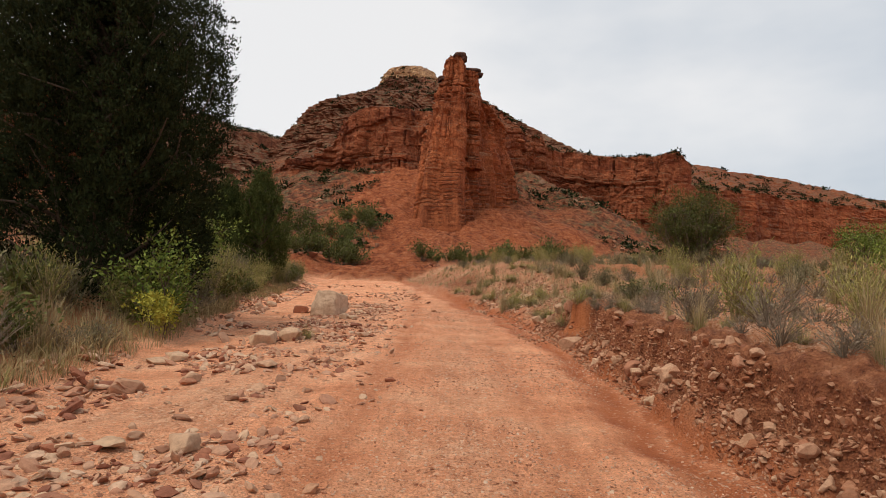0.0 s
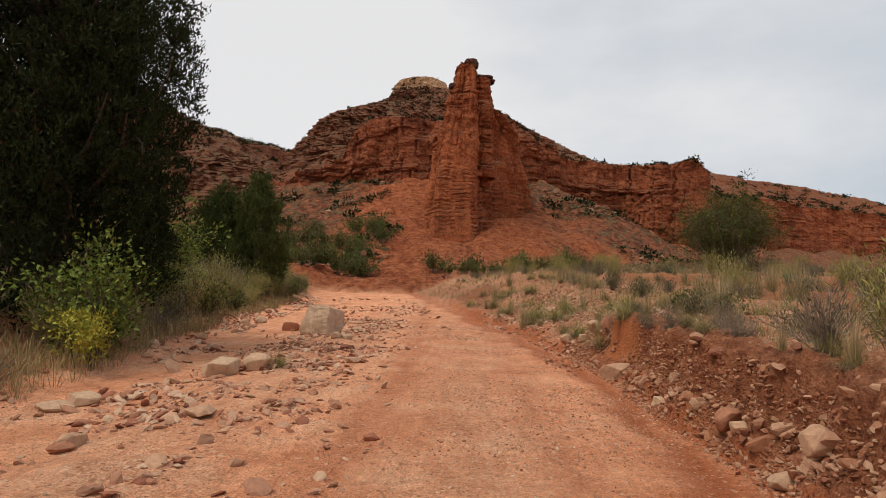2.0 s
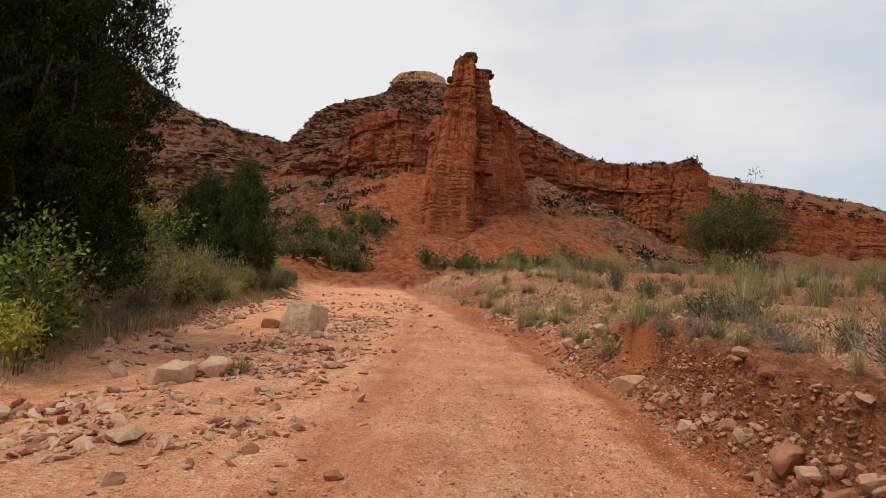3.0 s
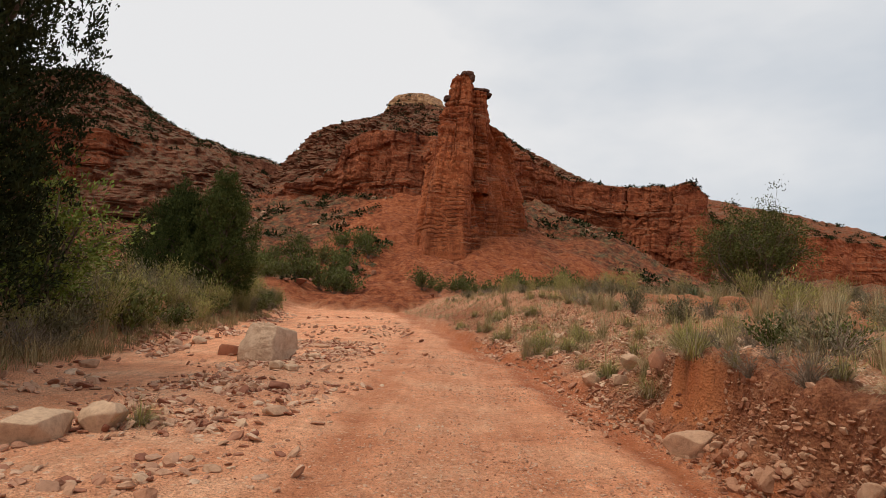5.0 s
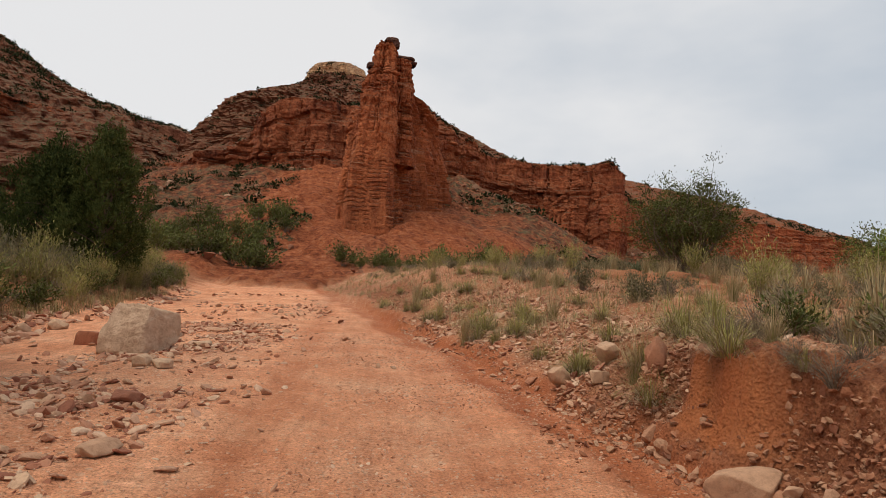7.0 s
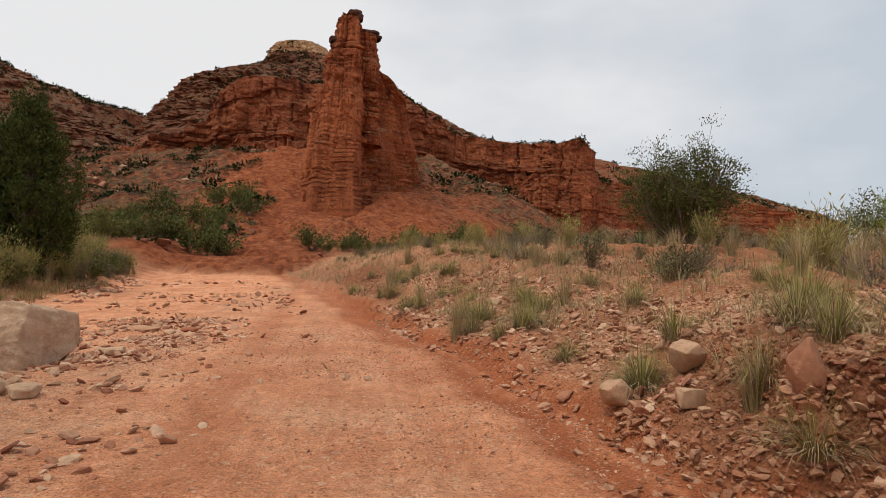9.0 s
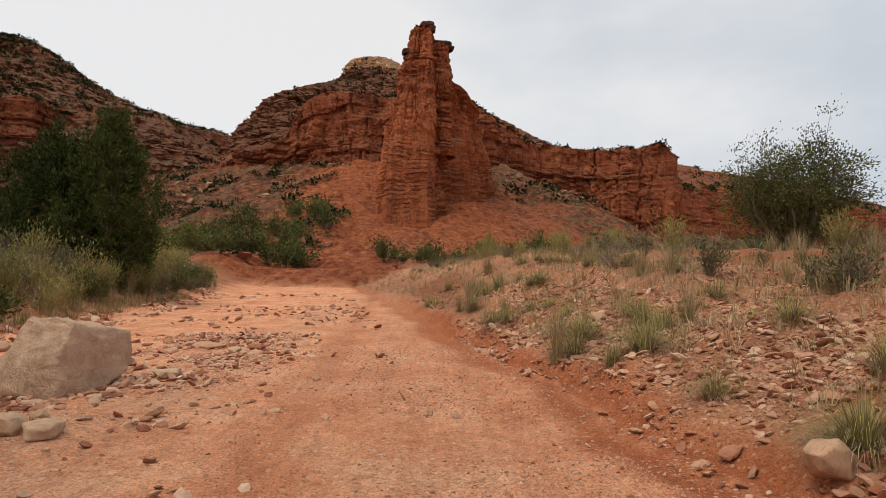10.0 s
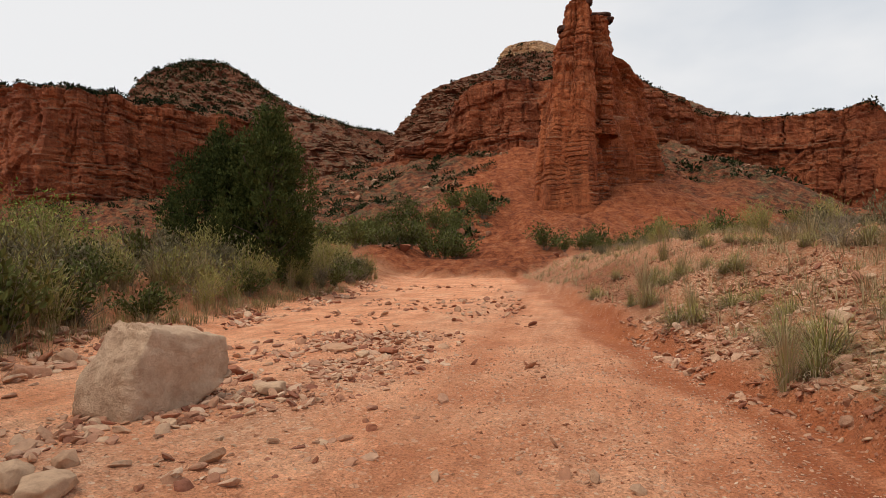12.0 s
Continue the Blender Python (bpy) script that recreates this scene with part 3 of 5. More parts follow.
def along(ctrl, count):
    """A smooth line of rows through the control rows."""
    ctrl = np.asarray(ctrl, float)
    n = len(ctrl)
    t = np.linspace(0, n - 1, count)
    i = np.clip(t.astype(int), 0, n - 2)
    u = (t - i)[:, None]
    p0, p1, p2, p3 = (ctrl[np.clip(i + k, 0, n - 1)] for k in (-1, 0, 1, 2))
    return 0.5 * (2 * p1 + (p2 - p0) * u + (2 * p0 - 5 * p1 + 4 * p2 - p3) * u ** 2 + (3 * p1 - p0 - 3 * p2 + p3) * u ** 3)


def rock_wall(name, stations, mat, relief, du, dz, seed, label, category, slope_steps=0.8, flute=2.2):
    """A bedded cliff along stations of x, y, foot, rim, run and crest: a steep face, then ledges that climb over the run to the crest."""
    rows = along(stations, 2000)
    length = np.concatenate([[0], np.cumsum(np.hypot(*np.diff(rows[:, :2], axis=0).T))])
    count = int(length[-1] / du)
    s = np.linspace(0, length[-1], count)
    rows = np.stack([np.interp(s, length, rows[:, k]) for k in range(6)], -1)
    d = np.gradient(rows[:, :2], axis=0)
    d /= np.hypot(d[:, 0], d[:, 1])[:, None]
    pad = 9
    for _ in range(3):
        d = np.stack([np.convolve(np.pad(d[:, k], pad, mode="edge"), np.ones(2 * pad + 1) / (2 * pad + 1), "valid") for k in (0, 1)], -1)
    normal = np.stack([d[:, 1], -d[:, 0]], -1)
    face = int((rows[:, 3] - rows[:, 2]).max() / dz) + 12
    back = int(max(rows[:, 4].max() / (dz * 2.2), 8))
    v = np.concatenate([np.linspace(-0.45, 1, face), 1 + np.linspace(0, 1, back + 1)[1:], [2.1, 2.25, 2.5, 3.0]])
    S, V = np.meshgrid(s, v, indexing="ij")
    foot, rim, run, crest = (rows[:, k][:, None] for k in (2, 3, 4, 5))
    up = np.clip(V, None, 1)
    over = np.clip(V - 1, 0, 1)
    far = np.clip(V - 2, 0, 1)
    Z = foot + up * (rim - foot) + over * (crest - rim) - far * 22
    inset = 0.13 * (up * (rim - foot)) + over * run + far * 26
    # ledgy climb
    st = slope_steps * 2.6
    q = Z / st + 0.3 * vnoise(S / 9, Z * 0)
    inset = inset - (over > 0) * (far == 0) * (q - np.floor(q) - 0.5) * np.minimum(run / np.maximum((crest - rim) / st, 1), 2.6) * 0.75 * slope_steps
    X = rows[:, 0][:, None] - normal[:, 0][:, None] * inset
    Y = rows[:, 1][:, None] - normal[:, 1][:, None] * inset
    out = bedding(S, Z, X, Y, seed, 1.0, 1.9) * relief * (1 - 0.5 * over)
    out = out + flute * (vnoise(S / 7 + seed, Z / 40) + 0.5 * vnoise(S / 2.6 + seed, Z / 25)) * np.clip(1.2 - over, 0, 1)
    X, Y = X + normal[:, 0][:, None] * out, Y + normal[:, 1][:, None] * out
    Z = Z + (over > 0) * 0.5 * relief * fbm(X / 3, Y / 3, octaves=3) + 0.9 * step(0.8, 1.0, up) * vnoise(S / 5 + seed, S * 0 + 2)
    LEDGES[name] = np.stack([X, Y, Z], -1)[(V > 1.0) & (V < 2.0)]
    FACES_UP[name] = np.stack([X, Y, Z], -1)[(V > 0.97) & (V < 1.1)]
    me = mesh_of(name, np.stack([X, Y, Z], -1).reshape(-1, 3), grid_faces(count, len(v))[:, ::-1], False)
    me.materials.append(mat)
    return tagged(new(name, me), label, category)


LEDGES, FACES_UP = {}, {}
canyon_wall = rock_wall("canyon_wall", [
    (-64, 164, 20, 25, 22, 36), (-46, 140, 19, 24, 34, 38), (-32, 133, 21, 27, 32, 39), (-25, 131, 23, 35, 25, 39), (-13, 127, 23, 36, 19, 39.5),
    (-5, 126, 22, 36, 12, 39.5), (5, 128, 20, 36.5, 10, 42), (15, 142, 23, 36.5, 11, 45.5), (26, 151, 14, 33.5, 15, 40), (36, 152, 11, 31.5, 12, 33.8),
    (46, 147, 10.5, 31.5, 8, 32.3), (53.5, 143, 10, 32.8, 5, 33), (57.5, 145, 10, 29, 6, 29.5), (60.5, 158, 11, 27.5, 8, 29), (76, 195, 13, 29, 20, 32)],
    M_CLIFF, 0.80, 0.29, 0.25, 1, "red sandstone canyon wall with blocky ledges", "cliff")
west_wall = rock_wall("west_canyon_wall", [
    (-175, 116, 10, 40, 15, 42), (-134, 117, 13, 41, 12, 43), (-112, 117, 14, 41, 12, 43), (-104, 120, 15, 41, 10, 43), (-97, 132, 17, 40, 14, 44),
    (-85, 150, 20, 39, 20, 46), (-72, 165, 22, 38, 25, 47), (-62, 180, 23, 37, 25, 48), (-57, 205, 25, 39, 25, 48)],
    M_CLIFF, 0.95, 0.38, 0.28, 4, "shadowed red canyon wall with dark overhanging ledges", "cliff")
far_ridge = rock_wall("far_ridge", [(-210, 270, 45, 64, 30, 72), (-125, 255, 45, 65, 30, 74), (-100, 262, 45, 63, 30, 71), (-74, 270, 45, 57, 30, 64), (-30, 290, 40, 50, 30, 54)],
    M_UPPER, 0.7, 0.8, 0.6, 6, "distant pale ridge with scrub", "ridge")
east_ridge = rock_wall("east_ridge", [(78, 215, 10, 32, 25, 43), (100, 245, 12, 38, 25, 53), (135, 270, 12, 41, 25, 56), (170, 295, 12, 41, 25, 57), (205, 300, 12, 39, 25, 52), (280, 310, 10, 30, 25, 40)],
    M_CLIFF, 0.7, 0.8, 0.5, 7, "low distant red ridge dotted with shrubs", "ridge")


def rock_tower(name, rings, mat, relief, du, dz, seed, parent, power=0.55, flute=0.5, label=""):
    """A closed column of bedded rock: rings of z, centre x, centre y, half width, half depth, turn."""
    rings = np.asarray(rings, float)
    z0, z1 = rings[0, 0], rings[-1, 0]
    nz = int((z1 - z0) / dz)
    na = int(2 * np.pi * rings[:, 3:5].mean() * 1.1 / du)
    zs = np.linspace(z0, z1, nz)
    cols = [np.interp(zs, rings[:, 0], rings[:, k]) for k in range(1, 6)]
    a = np.linspace(0, 2 * np.pi, na, endpoint=False)
    A, Z = np.meshgrid(a, zs, indexing="xy")
    cx, cy, hw, hd, turn = (c[:, None] for c in cols)
    ca, sa = np.cos(A), np.sin(A)
    r = (np.abs(ca) ** (2 / power) + np.abs(sa) ** (2 / power)) ** (-power / 2)
    lx, ly = hw * r * ca, hd * r * sa
    nx, ny = np.cos(A) / hw, np.sin(A) / hd
    nn = np.hypot(nx, ny)
    nx, ny = nx / nn, ny / nn
    S = A * (hw + hd).mean() * 0.5 * 1.6
    low = 1 - step(17, 24, Z)
    sheet = Z / 0.62 + 0.5 * vnoise(A * 2.2 + seed, Z / 5) + 0.25 * vnoise(A * 9, Z / 2)
    cleft = np.abs(sheet - np.floor(sheet) - 0.5) * 2
    out = bedding(S, Z, lx, ly, seed, 0.6, 1.0, 0.55) * relief(Z)
    out = out + low * step(5, 11, Z) * 0.20 * (hash3(np.floor(sheet), sheet * 0 + seed, sheet * 0) - 0.4 - 0.9 * step(0.72, 0.95, cleft)) * step(-0.3, 0.2, vnoise(A * 5 + 3, Z / 2.5))
    out = out + flute * (vnoise(lx / 1.6 + seed, ly / 1.6, Z / 14) + 0.6 * vnoise(lx / 0.7, ly / 0.7 + seed, Z / 9))
    lx, ly = lx + nx * out, ly + ny * out
    tr = np.radians(turn)
    X = cx + lx * np.cos(tr) - ly * np.sin(tr)
    Y = cy + lx * np.sin(tr) + ly * np.cos(tr)
    verts = np.stack([X, Y, Z + 0 * X], -1).reshape(-1, 3)
    LEDGES[name] = verts[(verts[:, 2] > z0 + 0.45 * (z1 - z0)) & (verts[:, 1] < rings[-1, 2])]
    FACES_UP[name] = LEDGES[name][LEDGES[name][:, 2] > z0 + 0.6 * (z1 - z0)]
    f = np.arange(nz * na).reshape(nz, na)
    g = np.roll(f, -1, 1)
    faces = np.stack([f[:-1], g[:-1], g[1:], f[1:]], -1).reshape(-1, 4)
    top = len(verts)
    verts = np.vstack([verts, [[cols[0][-1], cols[1][-1], z1 + 0.15]]])
    lid = np.stack([f[-1], g[-1], np.full(na, top), np.full(na, top)], -1)
    me = bpy.data.meshes.new(name)
    me.from_pydata(verts.tolist(), [], faces.tolist() + lid[:, :3].tolist())
    me.materials.append(mat)
    ob = new(name, me)
    ob.parent = parent
    return tagged(ob, label)


butte = tagged(new("butte"), "ledgy red butte with scrub on its terraces", "butte")
ledgy = lambda z: 0.95 + 0 * z
rock_tower("ledgy_slope", [(22, -12, 205, 62, 50, 0), (39, -9, 205, 50.5, 39, 0), (44, -12, 205, 44.5, 36, 0), (48, -13.8, 205, 39.5, 33, 0), (51.3, -16, 205, 35.5, 30, 0), (53.8, -17, 205, 31, 27, 0), (56.5, -16.5, 205, 24.5, 22, 0),
    (58.8, -15.5, 205, 18.3, 17, 0), (61.2, -14.7, 205, 14.4, 13, 0), (64.2, -14.4, 205, 11.4, 10, 0), (66, -14.6, 205, 9.8, 8, 0)], M_UPPER, ledgy, 0.42, 0.26, 2, butte, 0.85, 1.3)
rock_tower("cream_cap", [(61, -15.5, 207, 12.5, 11, 0), (65, -15.5, 207, 11.4, 10, 0), (68, -16.4, 207, 9.6, 8, 0), (70.5, -16.6, 207, 7.4, 6, 0), (71.6, -16.2, 207, 4.6, 4, 0), (72, -16, 207, 2, 2, 0)],
    M_CREAM, lambda z: 0.5 + 0 * z, 0.4, 0.25, 3, butte, 0.8, 0.6, "cream sandstone cap on top of the butte")
dome = tagged(new("domed_butte"), "rounded red butte dotted with dark shrubs", "butte")
rock_tower("rounded_mound", [(18, -104, 190, 60, 52, 0), (30, -104, 190, 51, 44, 0), (42, -108, 190, 41, 33, 0), (48.5, -114.2, 190, 32, 27, 0), (54.2, -119.5, 190, 25, 22, 0), (59, -122, 190, 21, 18, 0), (63.5, -123.7, 190, 17.2, 14, 0),
    (66.4, -123.3, 190, 12, 10, 0), (68.6, -122.6, 190, 6.2, 5, 0), (69.2, -122, 190, 2.5, 2, 0)], M_UPPER, ledgy, 0.42, 0.28, 5, dome, 0.85, 1.4)
spire = tagged(new("rock_spire"), "tall red sandstone spire with a blocky crumbling top", "rock spire")
soft_low = lambda z: 0.16 + 0.16 * step(10, 20, z) + 0.26 * step(20, 25, z) + 0.1 * step(28, 34, z)
rock_tower("pinnacle", [(-2, -2.5, 95.5, 4.9, 5.2, 5), (5, -2.2, 95.2, 4.0, 4.5, 5), (13, -2.0, 95.2, 3.5, 4.0, 5), (18, -1.9, 95.2, 3.2, 3.7, 5), (23, -1.6, 95.4, 2.8, 3.3, 5),
    (27, -1.5, 95.6, 2.3, 2.9, 5), (30.5, -1.3, 95.8, 1.9, 2.3, 5), (33, -0.85, 95.8, 1.45, 1.7, 4), (35.5, -0.7, 95.7, 1.15, 1.3, 0), (36, -0.6, 95.7, 0.9, 1.0, 0)],
    M_SPIRE, soft_low, 0.11, 0.09, 8, spire, 0.46, 0.34)
rough_all = lambda z: 0.36 + 0.30 * step(15, 24, z)
rock_tower("fin", [(-2, 4.6, 107, 4.6, 16, -27), (8, 4.4, 106.6, 3.9, 15, -27), (18, 4.0, 106.2, 3.2, 14, -27), (24, 3.7, 105.6, 2.6, 13, -27), (27.5, 3.2, 104.4, 2.1, 11, -27), (30, 2.4, 102, 1.6, 7, -27), (31.5, 1.8, 100.6, 1.1, 4, -27)],
    M_SPIRE, rough_all, 0.17, 0.13, 9, spire, 0.5, 1.3)
rock_tower("shoulder", [(18, 0.9, 98.2, 3.0, 3.6, 0), (25, 1.2, 98.4, 2.7, 3.2, 0), (30, 1.5, 98.4, 2.2, 2.6, 0), (32.5, 1.7, 98.4, 1.8, 2.1, 0), (34.3, 1.6, 98.4, 1.6, 1.7, 0)],
    M_SPIRE, rough_all, 0.11, 0.10, 10, spire, 0.45, 0.45)
rock_tower("side_buttress", [(0, -5.8, 98, 2.2, 3.0, 0), (10, -5.4, 98, 1.4, 2.4, 0), (18, -4.9, 98, 1.0, 2.0, 0), (24, -4.2, 97.8, 0.7, 1.4, 0)],
    M_SPIRE, soft_low, 0.12, 0.10, 12, spire, 0.5, 0.4)
rock_tower("flute_pillar", [(2, -3.9, 93.6, 1.3, 1.9, 0), (12, -3.6, 93.6, 1.0, 1.5, 0), (20, -3.2, 93.7, 0.8, 1.2, 0), (27, -2.6, 94.0, 0.5, 0.9, 0)],
    M_SPIRE, soft_low, 0.11, 0.10, 16, spire, 0.6, 0.3)
rock_tower("needle", [(26, 5.6, 106.5, 0.7, 0.8, 0), (29.4, 5.5, 106.5, 0.45, 0.5, 0), (30.6, 5.4, 106.5, 0.15, 0.15, 0)], M_SPIRE, rough_all, 0.12, 0.12, 13, spire, 0.6, 0.1)
for cx, cy, cz, cw, cd, ch in ((0.1, 95.4, 36.2, 1.0, 1.1, 0.35), (0.75, 95.3, 35.6, 0.55, 0.8, 0.4), (-2.6, 95.2, 32.3, 0.6, 0.9, 0.35), (2.0, 98.0, 34.5, 1.5, 1.5, 0.3), (3.3, 97.8, 33.9, 0.7, 1.0, 0.25)):
    rock_tower("caprock", [(cz - ch, cx, cy, cw * 0.8, cd * 0.8, 12), (cz - ch * 0.4, cx, cy, cw, cd, 12), (cz + ch * 0.6, cx, cy, cw, cd, 12), (cz + ch, cx, cy, cw * 0.85, cd * 0.85, 12)],
        M_CAP, lambda z: 0.12 + 0 * z, 0.16, 0.08, 14, spire, 0.3, 0.15, "dark grey caprock block")


# ---- builders: stones, tubes, leaves ----
def hull_stone(seed, flat=0.55, points=13):
    """An angular stone about 1 m long, from the hull of a few points."""
    r = np.random.default_rng(seed)
    bm = bmesh.new()
    for _ in range(points):
        p = r.normal(size=3)
        p /= np.linalg.norm(p)
        p *= r.uniform(0.42, 0.52)
        p = np.sign(p) * np.abs(p) ** 0.85
        bm.verts.new((p[0], p[1] * r.uniform(0.6, 0.95), p[2] * flat))
    bmesh.ops.convex_hull(bm, input=bm.verts)
    for v in [v for v in bm.verts if not v.link_faces]:
        bm.verts.remove(v)
    bmesh.ops.triangulate(bm, faces=bm.faces)
    bmesh.ops.recalc_face_normals(bm, faces=bm.faces)
    bm.verts.index_update()
    v = np.array([q.co[:] for q in bm.verts])
    f = np.array([[q.index for q in t.verts] for t in bm.faces])
    bm.free()
    return v, f


STONES = [hull_stone(20 + n, flat) for n, flat in enumerate((0.3, 0.4, 0.5, 0.6, 0.75, 0.85, 0.35, 0.5, 0.65, 0.45))]
SMALL = [hull_stone(60 + n, flat, 8) for n, flat in enumerate((0.3, 0.4, 0.5, 0.6, 0.7, 0.35, 0.45, 0.55))]


def worn_stone(seed, flat, level):
    """A worn stone about 1 m long: a ball with a few flat broken sides."""
    r = np.random.default_rng(seed)
    bm = bmesh.new()
    bmesh.ops.create_icosphere(bm, subdivisions=level, radius=0.5)
    bm.verts.index_update()
    v = np.array([q.co[:] for q in bm.verts])
    f = np.array([[q.index for q in t.verts] for t in bm.faces])
    bm.free()
    for _ in range(7):
        n = r.normal(size=3)
        n /= np.linalg.norm(n)
        over = np.clip(v @ n - r.uniform(0.18, 0.36), 0, None)
        v = v - over[:, None] * n * 0.92
    v = v * (1 + r.normal(0, 0.075, (len(v), 1)))
    return v * (1.1, r.uniform(0.65, 0.95), flat), f


FLAT = [worn_stone(260 + n, flat, 1 + n % 2) for n, flat in enumerate((0.28, 0.36, 0.32, 0.46, 0.4, 0.55, 0.26, 0.5))]
GRIT = [worn_stone(290 + n, flat, 1) for n, flat in enumerate((0.45, 0.6, 0.7, 0.5, 0.8, 0.4))]
ROUND = [worn_stone(160 + n, flat, 2) for n, flat in enumerate((0.6, 0.7, 0.75, 0.85, 0.5, 0.8))]
STONE_MESHES = []
for v, f in [worn_stone(330 + n, 0.3 + 0.05 * n, 2) for n in range(10)]:
    me = mesh_of("stone", v, f, False)
    me.materials.append(M_STONE)
    STONE_MESHES.append(me)


def turned(v, rx, ry, rz):
    return v @ np.array(Euler((rx, ry, rz)).to_matrix()).T


def scatter_stones(name, x, y, size, label, mat, sink=0.25, tilt=0.35, seed=1, kinds=None):
    """Many stones in one mesh, lying on the ground."""
    r = np.random.default_rng(seed)
    z = ground_z(x, y)
    vs, fs, base = [], [], 0
    for n in range(len(x)):
        v, f = kinds[r.integers(len(kinds))] if kinds else STONES[r.integers(len(STONES))] if size[n] > 0.14 else SMALL[r.integers(len(SMALL))]
        w = turned(v * size[n] * r.uniform(0.8, 1.2, 3), r.normal(0, tilt), r.normal(0, tilt), r.uniform(0, 6.28))
        vs.append(w + (x[n], y[n], z[n] - w[:, 2].min() * (1 - sink) - sink * 0.2 * size[n]))
        fs.append(f + base)
        base += len(v)
    me = mesh_of(name, np.vstack(vs), np.vstack(fs), False)
    me.materials.append(mat)
    return tagged(new(name, me), label, "stones", kind="stuff")


def part(name, me, mat, parent, label=""):
    if not me.materials:
        me.materials.append(mat)
    ob = new(name, me)
    ob.parent = parent
    return tagged(ob, label)


def tube(path, radii, sides=6):
    """Rings round a path: vertices and quads."""
    path, radii = np.asarray(path, float), np.asarray(radii, float)
    d = np.gradient(path, axis=0)
    d /= np.linalg.norm(d, axis=1)[:, None] + 1e-9
    u = np.cross(d, (0.31, 0.92, 0.22))
    u /= np.linalg.norm(u, axis=1)[:, None] + 1e-9
    w = np.cross(d, u)
    a = np.linspace(0, 2 * np.pi, sides, endpoint=False)
    v = path[:, None] + radii[:, None, None] * (np.cos(a)[None, :, None] * u[:, None] + np.sin(a)[None, :, None] * w[:, None])
    f = np.arange(len(path) * sides).reshape(len(path), sides)
    g = np.roll(f, -1, 1)
    return v.reshape(-1, 3), np.stack([f[:-1], g[:-1], g[1:], f[1:]], -1).reshape(-1, 4)


def joined(pieces):
    vs, fs, base = [], [], 0
    for v, f in pieces:
        vs.append(v)
        fs.append(f + base)
        base += len(v)
    return np.vstack(vs), np.vstack(fs)


def leaves(centres, ways, length, width, r, bend=0.25):
    """Pointed leaves, a bent quad each, from the centres along the ways."""
    n = len(centres)
    ways = ways / (np.linalg.norm(ways, axis=1)[:, None] + 1e-9)
    side = np.cross(ways, r.normal(size=(n, 3)))
    side /= np.linalg.norm(side, axis=1)[:, None] + 1e-9
    up = np.cross(side, ways)
    ln, wd = length * r.uniform(0.6, 1.3, (n, 1)), width * r.uniform(0.7, 1.3, (n, 1))
    mid = centres + ways * ln * 0.5 + up * ln * bend * 0.3
    v = np.stack([centres, mid + side * wd * 0.5, centres + ways * ln, mid - side * wd * 0.5], 1).reshape(-1, 3)
    return v, np.arange(4 * n).reshape(n, 4)


def limb(start, end, r0, r1, r, sag=0.12, steps=7):
    t = np.linspace(0, 1, steps)[:, None]
    start, end = np.asarray(start, float), np.asarray(end, float)
    wob = r.normal(size=3) * np.linalg.norm(end - start) * sag
    path = start + (end - start) * t + wob * (np.sin(t * np.pi)) + (0, 0, 0.1) * np.sin(t * np.pi)
    return path, tube(path, np.linspace(r0, r1, steps))


def juniper(name, where, height, spread, plumes, clumps, leaf_size, foliage, label, seed, low=0.05, lean=(0, 0), leaf_n=14):
    """A juniper: a short trunk, limbs, and upright plumes of fine sprays."""
    r = np.random.default_rng(seed)
    tree = tagged(new(name), label, "tree")
    tree.location = where
    trunk_path, trunk = limb((0, 0, -0.3), (lean[0] * 0.5, lean[1] * 0.5, height * 0.8), height * 0.028, height * 0.006, r, 0.04, 10)
    part("trunk", mesh_of("trunk", *trunk), M_BARK, tree)
    wood, cs, ws = [], [], []
    for n in range(plumes):
        h = low + (1 - low) * ((n + 0.5) / plumes) ** 0.9
        a = n * 2.399963 + r.normal(0, 0.3)
        reach = spread * (np.sin(np.pi * min(0.97, 0.22 + 0.78 * h)) ** 0.6) * r.uniform(0.35, 0.92)
        root = trunk_path[min(9, int(h * 8))]
        tip = np.array([np.cos(a) * reach + lean[0] * h, np.sin(a) * reach + lean[1] * h, height * (h * 0.86 + 0.06)])
        _, piece = limb(root, tip, height * 0.008, 0.012, r)
        wood.append(piece)
        ph, pw = height * r.uniform(0.12, 0.25), spread * r.uniform(0.09, 0.18)
        axis = np.array([np.cos(a) * 0.35, np.sin(a) * 0.35, 1.0])
        axis /= np.linalg.norm(axis)
        k = clumps
        q = r.normal(size=(k, 3))
        q /= np.linalg.norm(q, axis=1)[:, None]
        q *= 0.95 * r.uniform(0.1, 1.0, (k, 1)) ** 0.45
        c = tip + q * (pw, pw, ph * 0.75) + axis * (q[:, 2:3] * ph * 0.3)
        inner = root + (tip - root) * r.uniform(0.35, 0.95, (k // 3, 1)) + r.normal(0, pw * 0.55, (k // 3, 3))
        c = np.vstack([c, inner])
        out = c - tip + axis * ph * 0.9
        cs.append(np.repeat(c, leaf_n, 0) + r.normal(0, leaf_size * 0.62, (len(c) * leaf_n, 3)))
        ws.append(np.repeat(out / (np.linalg.norm(out, axis=1)[:, None] + 1e-9), leaf_n, 0) + r.normal(0, 0.55, (len(c) * leaf_n, 3)))
    part("limb_framework", mesh_of("limb_framework", *joined(wood)), M_BARK, tree)
    part("crown", mesh_of("crown", *leaves(np.vstack(cs), np.vstack(ws), leaf_size, leaf_size * 0.38, r), False), foliage, tree)
    return tree


